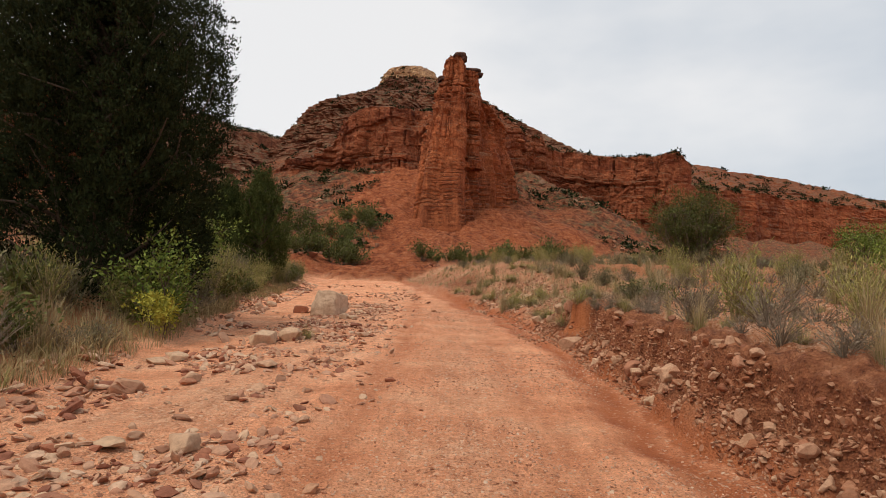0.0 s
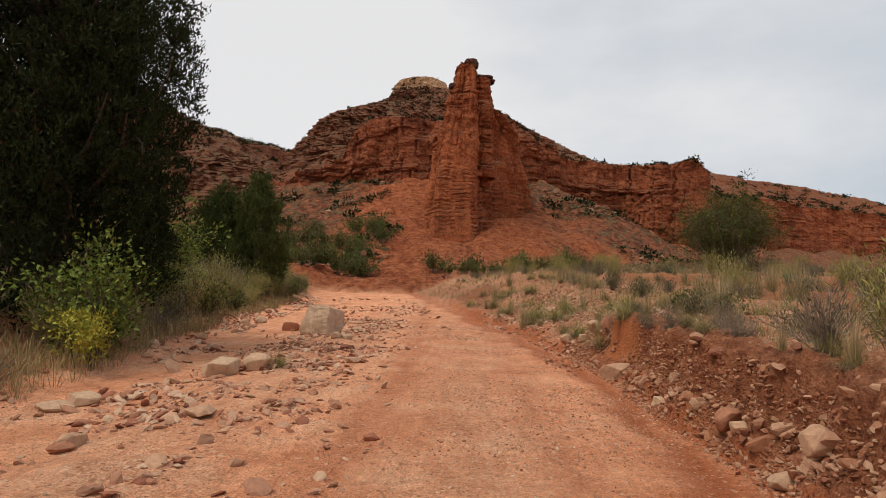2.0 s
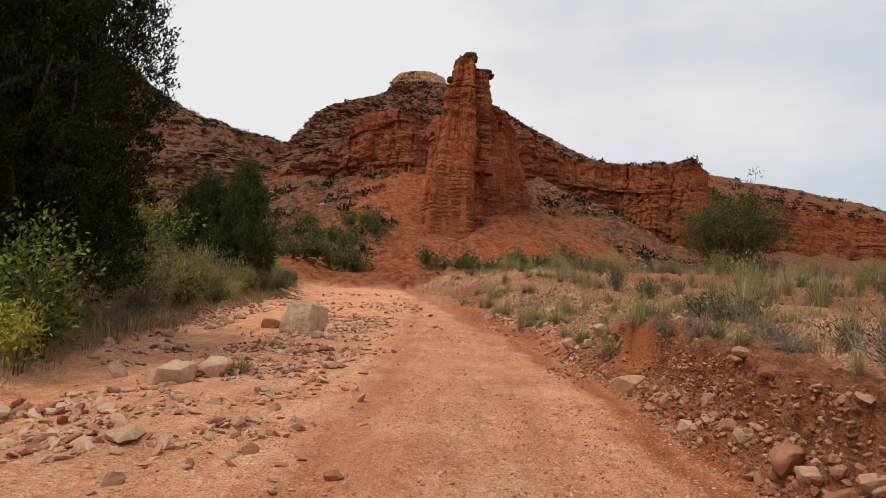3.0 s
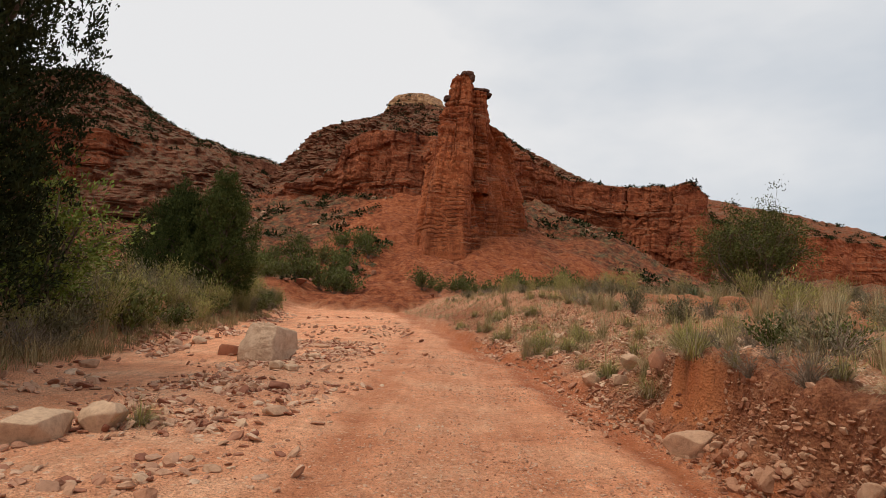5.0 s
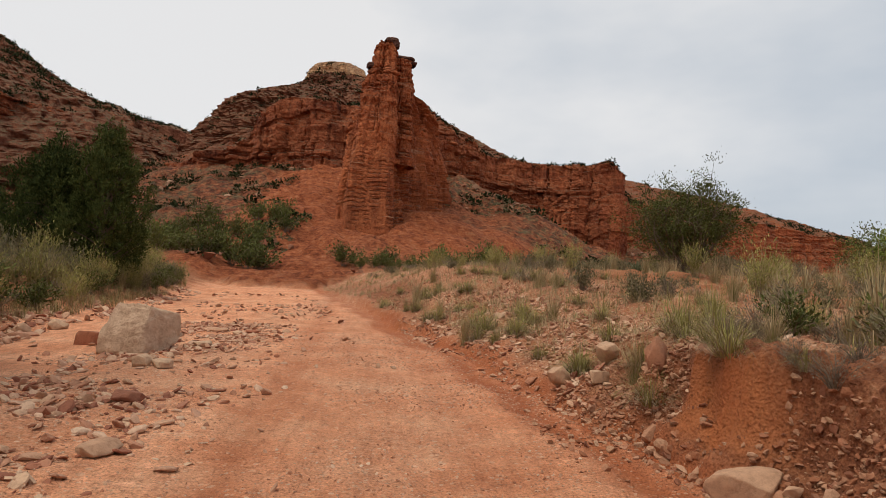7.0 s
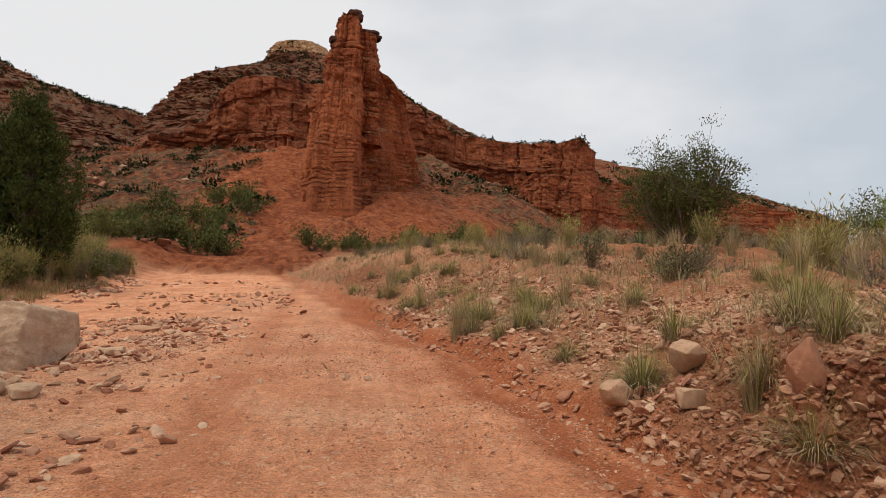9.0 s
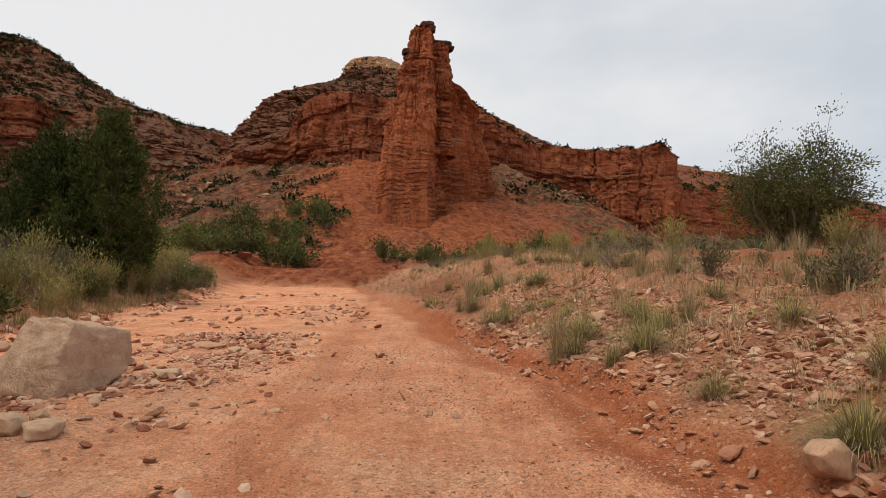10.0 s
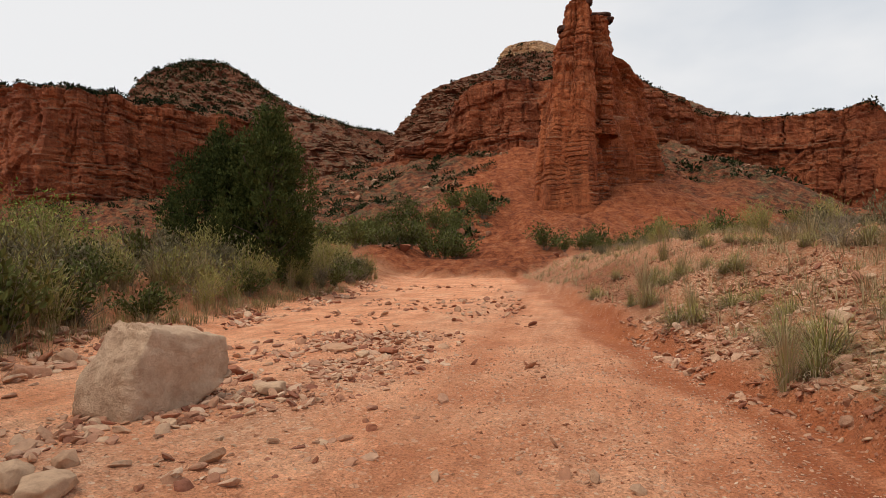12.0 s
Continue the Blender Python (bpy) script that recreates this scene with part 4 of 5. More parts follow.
def shrub(name, height, spread, stems, leaf_n, leaf_size, wood_mat, leaf_mat, label, category, seed, upright=1.0, aspect=0.3, bare=0.3, stem_r=0.006):
    """A bush of many stems from one root, leafy towards the ends."""
    r = np.random.default_rng(seed)
    bush = tagged(new(name), label, category)
    wood, cs, ws = [], [], []
    for n in range(stems):
        a, lean = r.uniform(0, 6.283), r.uniform(0.05, 1.0) ** 0.7
        tip = np.array([np.cos(a) * spread * lean, np.sin(a) * spread * lean, height * (1 - 0.45 * lean ** 2 / upright) * r.uniform(0.65, 1.0)])
        root = np.array([np.cos(a), np.sin(a), 0]) * spread * 0.12 * r.uniform(0, 1) + (0, 0, -0.03)
        t = np.linspace(0, 1, 5)[:, None]
        path = root + (tip - root) * t + np.array([np.cos(a), np.sin(a), 0]) * spread * -0.12 * np.sin(t * np.pi) + r.normal(0, 0.02 * height, (5, 3)) * t
        wood.append(tube(path[[0, 2, 4]], [stem_r, stem_r * 0.7, stem_r * 0.4], 3))
        u = r.uniform(bare, 1.03, leaf_n)
        k = np.clip(u * 4, 0, 3.999).astype(int)
        f = (u * 4 - k)[:, None]
        c = path[k] * (1 - f) + path[np.minimum(k + 1, 4)] * f
        cs.append(c + r.normal(0, 0.06 * height, (leaf_n, 3)) * (0.4 + u[:, None]))
        ws.append((tip - root) / np.linalg.norm(tip - root) + r.normal(0, 0.6, (leaf_n, 3)))
    part("branchwork", mesh_of("branchwork", *joined(wood)), wood_mat, bush)
    if leaf_n:
        part("foliage", mesh_of("foliage", *leaves(np.vstack(cs), np.vstack(ws), leaf_size, leaf_size * aspect, r), False), leaf_mat, bush)
    return bush


def blades(height, spread, count, width, r, droop=0.5, stiff=0.0):
    """Grass blades: three joints each, tapered and bent outwards."""
    a, lean = r.uniform(0, 6.283, count), r.uniform(0, 1, count) ** 0.8
    h = height * r.uniform(0.45, 1.0, count)
    out = np.stack([np.cos(a), np.sin(a), 0 * a], -1)
    side = np.stack([-np.sin(a), np.cos(a), 0 * a], -1) * width * 0.5
    root = out * (spread * 0.25 * r.uniform(0, 1, count))[:, None] + (0, 0, -0.02)
    reach = (spread * lean)[:, None]
    vs = []
    for t, w in ((0, 1.0), (0.45, 0.85), (0.8, 0.5)):
        z = h * t * (1 - droop * lean * t * 0.55)
        p = root + out * reach * (t ** (1.6 - 0.6 * stiff)) + np.stack([0 * z, 0 * z, z], -1)
        vs += [p - side * w, p + side * w]
    z = h * (1 - droop * lean * 0.75)
    vs.append(root + out * reach * 1.08 + np.stack([0 * z, 0 * z, z], -1))
    v = np.stack(vs, 1).reshape(-1, 3)
    b = np.arange(count)[:, None] * 7
    f = np.concatenate([b + (0, 1, 3), b + (0, 3, 2), b + (2, 3, 5), b + (2, 5, 4), b + (4, 5, 6)], 0)
    return v, f


# ---- loose rocks ----
def boulder_mesh():
    """The great split block beside the track: a worn wedge with flat faces and an undercut end."""
    bm = bmesh.new()
    bmesh.ops.create_cube(bm, size=1.0)
    bmesh.ops.subdivide_edges(bm, edges=bm.edges, cuts=26, use_grid_fill=True)
    for v in bm.verts:
        x, y, z = v.co
        u = z + 0.5
        x2 = x * (1.66 - (0.55 if x < 0 else 0.12) * u)
        y2 = y * (1.38 - 0.25 * u)
        z2 = u * (0.97 - 0.24 * x + 0.10 * y)
        q = Vector((x, y, z))
        k = (abs(x * 2) ** 11 + abs(y * 2) ** 11 + abs(z * 2) ** 11) ** (1 / 11)
        s = 0.93 / max(k, 0.8) + 0.05
        cut = max(0.0, x - 0.05) * max(0.0, 0.36 - u) * 2.4
        p = Vector((x2 * s, y2 * s, z2 + cut))
        n1 = noise.fractal(p * 1.8, 0.8, 2.0, 5)
        n2 = noise.fractal(p * 9.0, 0.7, 2.0, 4)
        p *= 0.86
        for nx, ny, nz, d in ((-0.80, 0.1, 0.59, 0.72), (0.35, 0.55, 0.76, 0.88)):
            over = p.x * nx + p.y * ny + p.z * nz - d
            if over > 0:
                p -= Vector((nx, ny, nz)) * over * 0.9
        p += q.normalized() * (0.045 * n1 + 0.02 * n2)
        v.co = p
    me = bpy.data.meshes.new("boulder")
    bm.to_mesh(me)
    bm.free()
    for poly in me.polygons:
        poly.use_smooth = True
    me.materials.append(M_BOULDER)
    return me


boulder = tagged(new("boulder", boulder_mesh()), "large pale sandstone block lying beside the dirt track", "boulder")
boulder.matrix_world = pose(-4.24, 20.5, -0.05, 0, 0, 74) @ Matrix.Diagonal((0.90, 0.82, 0.98, 1))


def rounded_rock(seed, size, mat, flat):
    """An angular weathered rock: a hull with worn edges and a rough skin."""
    r = np.random.default_rng(seed)
    bm = bmesh.new()
    for _ in range(20):
        p = r.normal(size=3)
        p /= np.linalg.norm(p)
        p = np.sign(p) * np.abs(p) ** 0.88 * r.uniform(0.40, 0.52)
        bm.verts.new(p)
    bmesh.ops.convex_hull(bm, input=bm.verts)
    for v in [v for v in bm.verts if not v.link_faces]:
        bm.verts.remove(v)
    bmesh.ops.dissolve_limit(bm, angle_limit=0.22, verts=bm.verts, edges=bm.edges)
    bmesh.ops.bevel(bm, geom=bm.edges, offset=0.035, segments=2, affect="EDGES", profile=0.6)
    bmesh.ops.triangulate(bm, faces=bm.faces)
    bmesh.ops.subdivide_edges(bm, edges=[e for e in bm.edges if e.calc_length() > 0.12], cuts=2)
    bmesh.ops.triangulate(bm, faces=bm.faces)
    bmesh.ops.recalc_face_normals(bm, faces=bm.faces)
    off = Vector(r.uniform(-20, 20, 3))
    for v in bm.verts:
        p = v.co.copy()
        p *= 1 + 0.10 * noise.fractal(p * 3 + off, 0.9, 2.0, 4)
        v.co = Vector((p.x * size[0], p.y * size[1], p.z * size[2] * flat)) * 1.15
    me = bpy.data.meshes.new("rock")
    bm.to_mesh(me)
    bm.free()
    for poly in me.polygons:
        poly.use_smooth = True
    me.materials.append(mat)
    return me


# x, y, width, height, tone (0 pale, 1 dark red), lift
ROCKS = [
    (-3.35, 18.15, 0.31, 0.22, 0, 0), (-3.32, 18.55, 0.19, 0.13, 0, 0), (-3.35, 21.16, 0.39, 0.2, 0, 0), (-3.91, 24.3, 0.60, 0.13, 1, 0), (-3.28, 23.8, 0.36, 0.15, 0, 0),
    (-3.01, 24.2, 0.36, 0.12, 1, 0), (-4.54, 22.2, 0.36, 0.14, 1, 0), (-2.32, 4.96, 0.34, 0.17, 0, 0), (-2.72, 5.9, 0.23, 0.09, 1, 0), (-3.56, 7.92, 0.30, 0.10, 1, 0),
]
ROCKS += [
    (-2.9, 4.9, 0.28, 0.11, 0, 0), (-4.74, 9.54, 0.47, 0.13, 0, 0), (-3.95, 12.3, 0.85, 0.36, 0, 0), (-3.50, 12.75, 0.52, 0.36, 0, 0), (2.67, 7.3, 0.34, 0.25, 0, 0),
    (2.58, 7.6, 0.27, 0.19, 0, 0), (2.62, 13.05, 0.58, 0.34, 0, 0), (-4.12, 7.34, 0.49, 0.25, 1, 0), (-2.9, 9.29, 0.45, 0.13, 0, 0), (-0.93, 8.75, 0.17, 0.08, 1, 0),
]
ROCKS += [
    (-3.58, 8.05, 0.30, 0.17, 0, 0), (-4.67, 9.9, 0.50, 0.18, 0, 0), (2.38, 16.75, 0.38, 0.27, 0, 0.02), (2.95, 16.6, 0.33, 0.30, 0, 0.1), (2.62, 16.0, 0.24, 0.2, 0, 0.05),
    (2.95, 15.2, 0.34, 0.42, 1, 0.1), (-3.05, 18.1, 0.42, 0.15, 0, 0), (-2.56, 15.7, 0.33, 0.2, 1, 0), (-2.11, 14.0, 0.38, 0.15, 1, 0), (2.85, 23.1, 0.36, 0.17, 0, 0.1),
]
ROCKS += [
    (2.64, 10.9, 0.24, 0.2, 0, 0), (2.68, 10.4, 0.2, 0.18, 1, 0), (2.62, 9.5, 0.2, 0.15, 0, 0), (2.70, 8.95, 0.36, 0.28, 1, 0.1), (2.60, 8.5, 0.2, 0.14, 0, 0),
    (-5.42, 21.15, 0.55, 0.34, 1, 0), (-6.6, 17.5, 0.38, 0.24, 1, 0), (-7.4, 22.5, 0.50, 0.3, 0, 0), (-6.9, 21.5, 0.42, 0.2, 1, 0), (-7.2, 23.6, 0.45, 0.32, 0, 0),
]
for n, (x, y, w, h, dark, lift) in enumerate(ROCKS):
    ob = new("rock", rounded_rock(100 + n, (w, w * (0.62 + 0.1 * (n % 4)), h), M_STONE if dark else M_PALE, 1.0))
    ob.matrix_world = pose(x, y, float(ground_z(x, y)[0]) + lift * 0.5 + h * 0.28, 0, 0, (n * 67) % 180)
    tagged(ob, ("dark red weathered rock" if dark else "pale weathered sandstone rock") + (" lying on the wash floor" if lift == 0 and x < 2 else " set in the dirt bank"), "rock", "rocks beside the track")

for n, (x, y, w, d, h) in enumerate([(17, 76, 9, 5, 1.6), (23.5, 78, 8, 5, 1.8), (12.5, 78, 6, 4, 1.2), (25, 73, 3.2, 2.4, 1.6)]):
    ob = new("rock_ledge", rounded_rock(200 + n, (w, d, h), M_PALE, 1.0))
    ob.matrix_world = pose(x, y, float(ground_z(x, y)[0]) + 0.15 * h, 0, 0, 8 * n)
    tagged(ob, "low pale sandstone ledge rising from the terrace", "rock ledge")

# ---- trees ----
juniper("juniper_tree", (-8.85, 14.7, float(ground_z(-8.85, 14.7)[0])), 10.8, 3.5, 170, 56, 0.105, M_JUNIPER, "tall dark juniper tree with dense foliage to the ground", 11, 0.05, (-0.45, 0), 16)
juniper("juniper_tree", (-14.4, 36.6, float(ground_z(-14.4, 36.6)[0])), 5.4, 2.5, 80, 28, 0.135, M_JUN_LIT, "bushy dark green juniper above the wash", 12, 0.03, (0.3, 0), 15)
juniper("juniper_tree", (-12.0, 36.2, float(ground_z(-12.0, 36.2)[0])), 6.3, 2.1, 80, 28, 0.135, M_JUN_LIT, "bushy dark green juniper above the wash", 13, 0.03, (0.2, 0), 15)


def fan_tree(where, height, spread, stems, seed, label, leaf_mat, leaf_size=0.14, tufts=9, leaf_n=26):
    """A many-stemmed tree that fans out from its foot, with leaf tufts at the ends."""
    r = np.random.default_rng(seed)
    tree = tagged(new("mesquite_tree"), label, "tree")
    tree.location = where
    wood, cs, ws = [], [], []
    for n in range(stems):
        a = n * 2.399963
        lean = 0.15 + 0.85 * ((n + 0.5) / stems) ** 0.7
        tip = np.array([np.cos(a) * spread * lean, np.sin(a) * spread * lean, height * (1.0 - 0.42 * lean ** 1.5) * r.uniform(0.8, 1.05)])
        path, piece = limb((np.cos(a) * 0.15, np.sin(a) * 0.15, -0.1), tip, 0.012 * height, 0.003 * height, r, 0.08)
        wood.append(piece)
        for m in range(tufts):
            base = path[r.integers(2, 7)]
            end = base + r.normal(0, 0.24, 3) * spread * 0.8 + (0, 0, 0.22 * spread * 0.5)
            wood.append(tube([base, (base + end) / 2 + r.normal(0, 0.05, 3), end], [0.0035 * height, 0.0022 * height, 0.001 * height], 3))
            c = end + r.normal(0, min(0.17, 0.075 * height), (leaf_n, 3)) * (1.3, 1.3, 0.8)
            cs.append(c)
            ws.append(c - base + r.normal(0, 0.3, (leaf_n, 3)))
    part("branchwork", mesh_of("branchwork", *joined(wood)), M_BARK, tree)
    part("crown", mesh_of("crown", *leaves(np.vstack(cs), np.vstack(ws), leaf_size, leaf_size * 0.48, r), False), leaf_mat, tree)
    return tree


fan_tree((14.2, 35.5, float(ground_z(14.2, 35.5)[0])), 4.1, 2.4, 44, 21, "many-stemmed green mesquite standing on the terrace", M_MESQUITE, 0.105, 12, 48)
fan_tree((-9.4, 19.8, float(ground_z(-9.4, 19.8)[0])), 4.2, 1.35, 18, 22, "light green young tree in the scrub", M_LEAF, 0.12, 10, 44)
fan_tree((-6.35, 12.6, float(ground_z(-6.35, 12.6)[0])), 2.0, 0.85, 11, 23, "small bright green sapling below the juniper", M_LEAF, 0.10, 8, 26)
fan_tree((-5.9, 11.75, float(ground_z(-5.9, 11.75)[0])), 0.95, 0.42, 7, 24, "low yellowing bush at the edge of the wash", M_YELLOW, 0.085, 7, 26)
for n, (x, y, h) in enumerate([(24, 36, 2.2), (28, 40, 2.6), (21, 31, 1.9), (32, 46, 2.8), (19, 26, 1.6), (-19, 33, 2.6), (-23, 36, 2.8), (-17, 27, 2.2), (-27, 40, 3.0)]):
    fan_tree((x, y, float(ground_z(x, y)[0])), h, h * 0.62, 14, 30 + n, "bright green shrub in the scrub", M_LEAF if n % 3 else M_MESQUITE, 0.13, 6, 20)

# ---- shrubs: one of each kind, then copies ----
KINDS = {
    "sage": [shrub("sagebrush", 0.75, 0.5, 27, 18, 0.09, M_GREYTWIG, M_SAGE, "grey-green sagebrush on the sandy bank", "shrub", 40 + n) for n in range(3)],
    "twig": [shrub("dry_bush", 0.55, 0.5, 46, 8, 0.05, M_GREYTWIG, M_GREYTWIG, "bare grey twiggy bush on red soil", "shrub", 50 + n) for n in range(2)],
    "broom": [shrub("broomweed", 1.0, 0.42, 32, 20, 0.095, M_DRY, M_GREENGRASS, "tall wispy olive-green brush", "shrub", 60 + n, 2.0, 0.18) for n in range(2)],
    "leafy": [shrub("green_bush", 0.8, 0.6, 26, 22, 0.10, M_GREYTWIG, M_MESQUITE, "dense dark green bush", "shrub", 70 + n, 1.4, 0.45) for n in range(2)],
}


def tuft(name, mats, specs, label, seed):
    """A grass clump: each spec is height, spread, count, width, droop for one mesh of blades."""
    r = np.random.default_rng(seed)
    thing = tagged(new(name), label, "grass clump")
    for (pname, mat), (h, s, c, w, d) in zip(mats, specs):
        part(pname, mesh_of(pname, *blades(h, s, c, w, r, d), False), mat, thing)
    return thing


KINDS["bunch"] = [tuft("bunchgrass", (("green_tussock", M_GREENGRASS), ("dead_skirt", M_DRYSKIRT)), ((0.58, 0.50, 170, 0.0045, 1.25), (0.42, 0.50, 180, 0.006, 1.5)),
                       "yellow-green bunchgrass with drooping dead blades", 80 + n) for n in range(3)]
KINDS["tall"] = [tuft("tall_grass", (("dry_tussock", M_DRY), ("green_tussock", M_GREENGRASS)), ((1.0, 0.36, 130, 0.006, 0.45), (0.6, 0.3, 70, 0.005, 0.5)), "tall dry tan grass clump", 85 + n) for n in range(2)]
KINDS["yucca"] = [tuft("yucca", (("rosette", M_YUCCA), ("dead_skirt", M_GREYTWIG)), ((0.62, 0.55, 110, 0.022, 0.25), (0.25, 0.5, 70, 0.018, 1.2)), "spiky grey-green yucca rosette", 88)]
USED = set()


def plant(kind, x, y, scale, turn, group, n=0, lean=0):
    ob = KINDS[kind][n % len(KINDS[kind])]
    m = pose(x, y, float(ground_z(x, y)[0]) - 0.02, lean, 0, turn)
    if ob.name not in USED:
        USED.add(ob.name)
        ob.matrix_world = m
        thing = ob
    else:
        thing = copy_thing(ob, m)
    thing.scale = (scale, scale, scale * (0.9 + 0.2 * ((n * 37) % 10) / 10))
    return tagged(thing, group=group)


# clumps that stand out along the banks: kind, x, y, scale
CLUMPS = [
    ("bunch", 2.95, 13.9, 1.0), ("bunch", 3.15, 14.4, 1.1), ("bunch", 2.75, 14.9, 0.9), ("bunch", 3.05, 15.7, 1.0), ("bunch", 2.7, 16.9, 1.0), ("bunch", 3.3, 17.4, 0.9),
    ("bunch", 2.6, 18.6, 0.8), ("bunch", 2.2, 20.2, 0.7), ("bunch", 2.75, 20.6, 1.2), ("bunch", 2.35, 22.1, 1.3), ("bunch", 2.2, 23.0, 1.2), ("bunch", 3.3, 21.5, 1.0),
    ("bunch", 4.1, 19.8, 0.9), ("bunch", 4.6, 22.6, 0.9), ("bunch", 1.6, 25.2, 1.0), ("bunch", 1.2, 27.5, 1.0), ("yucca", 8.9, 29.0, 1.15),
]
CLUMPS += [
    ("yucca", 7.6, 31.0, 1.1), ("yucca", 12.6, 26.5, 1.0), ("yucca", 6.2, 33.5, 0.9), ("yucca", 15.5, 30.0, 1.0), ("twig", 6.4, 21.9, 1.0), ("twig", 5.2, 15.4, 0.9), ("twig", 3.6, 11.0, 0.8),
    ("twig", 3.9, 7.4, 1.2), ("broom", 3.9, 8.2, 1.1), ("broom", 4.4, 8.9, 0.9), ("twig", 4.2, 9.8, 0.9), ("tall", 5.2, 12.0, 0.9), ("tall", 10.8, 22.2, 1.4), ("tall", 10.2, 23.2, 1.3),
]
CLUMPS += [
    ("tall", 9.0, 21.5, 1.1), ("broom", 7.6, 20.4, 1.35), ("broom", 8.1, 20.9, 1.2), ("tall", 7.1, 19.2, 0.9), ("twig", 6.8, 18.6, 1.0), ("twig", 7.4, 22.5, 0.9), ("bunch", -3.2, 12.9, 0.7),
    ("tall", 4.6, 6.6, 1.0), ("sage", 4.0, 13.2, 0.8), ("sage", 4.4, 10.9, 0.7), ("twig", 3.7, 9.2, 0.8), ("broom", 6.5, 9.5, 1.2),
]
for n, (kind, x, y, s) in enumerate(CLUMPS):
    plant(kind, x, y, s * (1.08 if kind == "bunch" else 1.0), n * 77, "plants on the bank", n)

r = np.random.default_rng(93)
for n in range(34):
    y = r.uniform(3.0, 14.6)
    x = np.interp(y, ROAD_EDGE_Y, ROAD_EDGE_X) + 0.62 + 0.55 * r.uniform() ** 1.5
    plant(("twig", "bunch", "twig", "tall")[n % 4], x, y, r.uniform(0.4, 0.75), r.uniform(0, 360), "plants on the bank", n)
plant("twig", 3.35, 8.35, 1.25, 40, "plants on the bank", 1)
r = np.random.default_rng(92)
for n in range(62):
    y = r.uniform(14.5, 36)
    x = np.interp(y, ROAD_EDGE_Y, ROAD_EDGE_X) + 0.25 + 3.9 * r.uniform() ** 1.3
    plant("bunch" if n % 4 else "tall", x, y, r.uniform(0.6, 1.35), r.uniform(0, 360), "grass on the gravel slope", n)
r = np.random.default_rng(91)
count = 0
for y in np.arange(5.0, 52.0, 0.62):
    left = np.interp(y, LEFT_EDGE_Y, LEFT_EDGE_X)
    depth = 8.5 if y < 40 else 5
    for k in range(4):
        d = 0.9 + depth * r.uniform() ** 1.5
        x = left - d
        if np.hypot(x + 8.9, y - 14.9) < 0.9:
            continue
        kind = r.choice(["sage", "sage", "broom", "twig", "leafy", "tall"], p=[.22, .10, .24, .16, .10, .18])
        plant(str(kind), x, y + r.uniform(-0.3, 0.3), r.uniform(0.75, 1.35) * (1 + 0.06 * d) * (1.25 if y > 20 else 1.0), r.uniform(0, 360), "scrub along the wash", count)
        count += 1
for y in np.arange(4.5, 58.0, 0.8):
    right = np.interp(y, ROAD_EDGE_Y, ROAD_EDGE_X)
    for k in range(5):
        d = 1.9 + 1.6 * step(15, 22, y) + (15 if y > 14 else 9) * r.uniform() ** 1.2
        kind = r.choice(["sage", "twig", "bunch", "tall", "broom", "leafy"], p=[.24, .18, .26, .20, .10, .02])
        plant(str(kind), right + d, y + r.uniform(-0.4, 0.4), r.uniform(0.55, 0.95) * (1 + 0.03 * d), r.uniform(0, 360), "scrub on the terrace", count)
        count += 1
for n in range(70):
    y = r.uniform(13, 46)
    x = np.interp(y, ROAD_EDGE_Y, ROAD_EDGE_X) + r.uniform(4.5, 17)
    plant(("tall", "broom", "bunch", "tall", "sage")[n % 5], x, y, r.uniform(0.8, 1.35), r.uniform(0, 360), "scrub on the terrace", n)
# dark bushes on the ledge below the spire and in the gully
for n in range(22):
    x = -3.4 + 0.82 * n + r.uniform(-0.6, 0.6)
    plant("leafy", x, 71 + 0.3 * max(0, x - 8) + r.uniform(-2.2, 1.5), r.uniform(1.3, 3.6), n * 50, "dark bushes below the spire", n)
for n, (x, y, s) in enumerate([(18, 58, 1.6), (19.5, 58, 1.6), (17.2, 62, 1.4)]):
    plant("leafy", x, y, s, n * 50, "dark bushes on the terrace", n)
for n in range(46):
    x, y = r.uniform(-30, -11), r.uniform(66, 92)
    plant("leafy", x, y, r.uniform(2.0, 4.2), n * 41, "bushes in the gully", n)


# ---- grass as a cover ----
def grass_cover(name, x, y, mat, h, spread, count, width, label, seed):
    r = np.random.default_rng(seed)
    tufts = [blades(h, spread, count, width, np.random.default_rng(seed + k), 0.6) for k in range(5)]
    z = ground_z(x, y)
    vs, fs, base = [], [], 0
    for n in range(len(x)):
        v, f = tufts[n % 5]
        a, s = r.uniform(0, 6.28), r.uniform(0.6, 1.4)
        c, q = np.cos(a) * s, np.sin(a) * s
        w = np.stack([v[:, 0] * c - v[:, 1] * q + x[n], v[:, 0] * q + v[:, 1] * c + y[n], v[:, 2] * s + z[n]], -1)
        vs.append(w)
        fs.append(f + base)
        base += len(v)
    me = mesh_of(name, np.vstack(vs), np.vstack(fs), False)
    me.materials.append(mat)
    return tagged(new(name, me), label, "grass", kind="stuff")


def beside_left(n, lo, hi, y0, y1, power=1.4):
    y = r.uniform(y0, y1, n)
    return np.interp(y, LEFT_EDGE_Y, LEFT_EDGE_X) - lo - (hi - lo) * r.uniform(0, 1, n) ** power, y


def beside_right(n, lo, hi, y0, y1, power=1.0):
    y = r.uniform(y0, y1, n)
    return np.interp(y, ROAD_EDGE_Y, ROAD_EDGE_X) + lo + 1.0 * step(14, 20, y) + (hi - lo) * r.uniform(0, 1, n) ** power, y


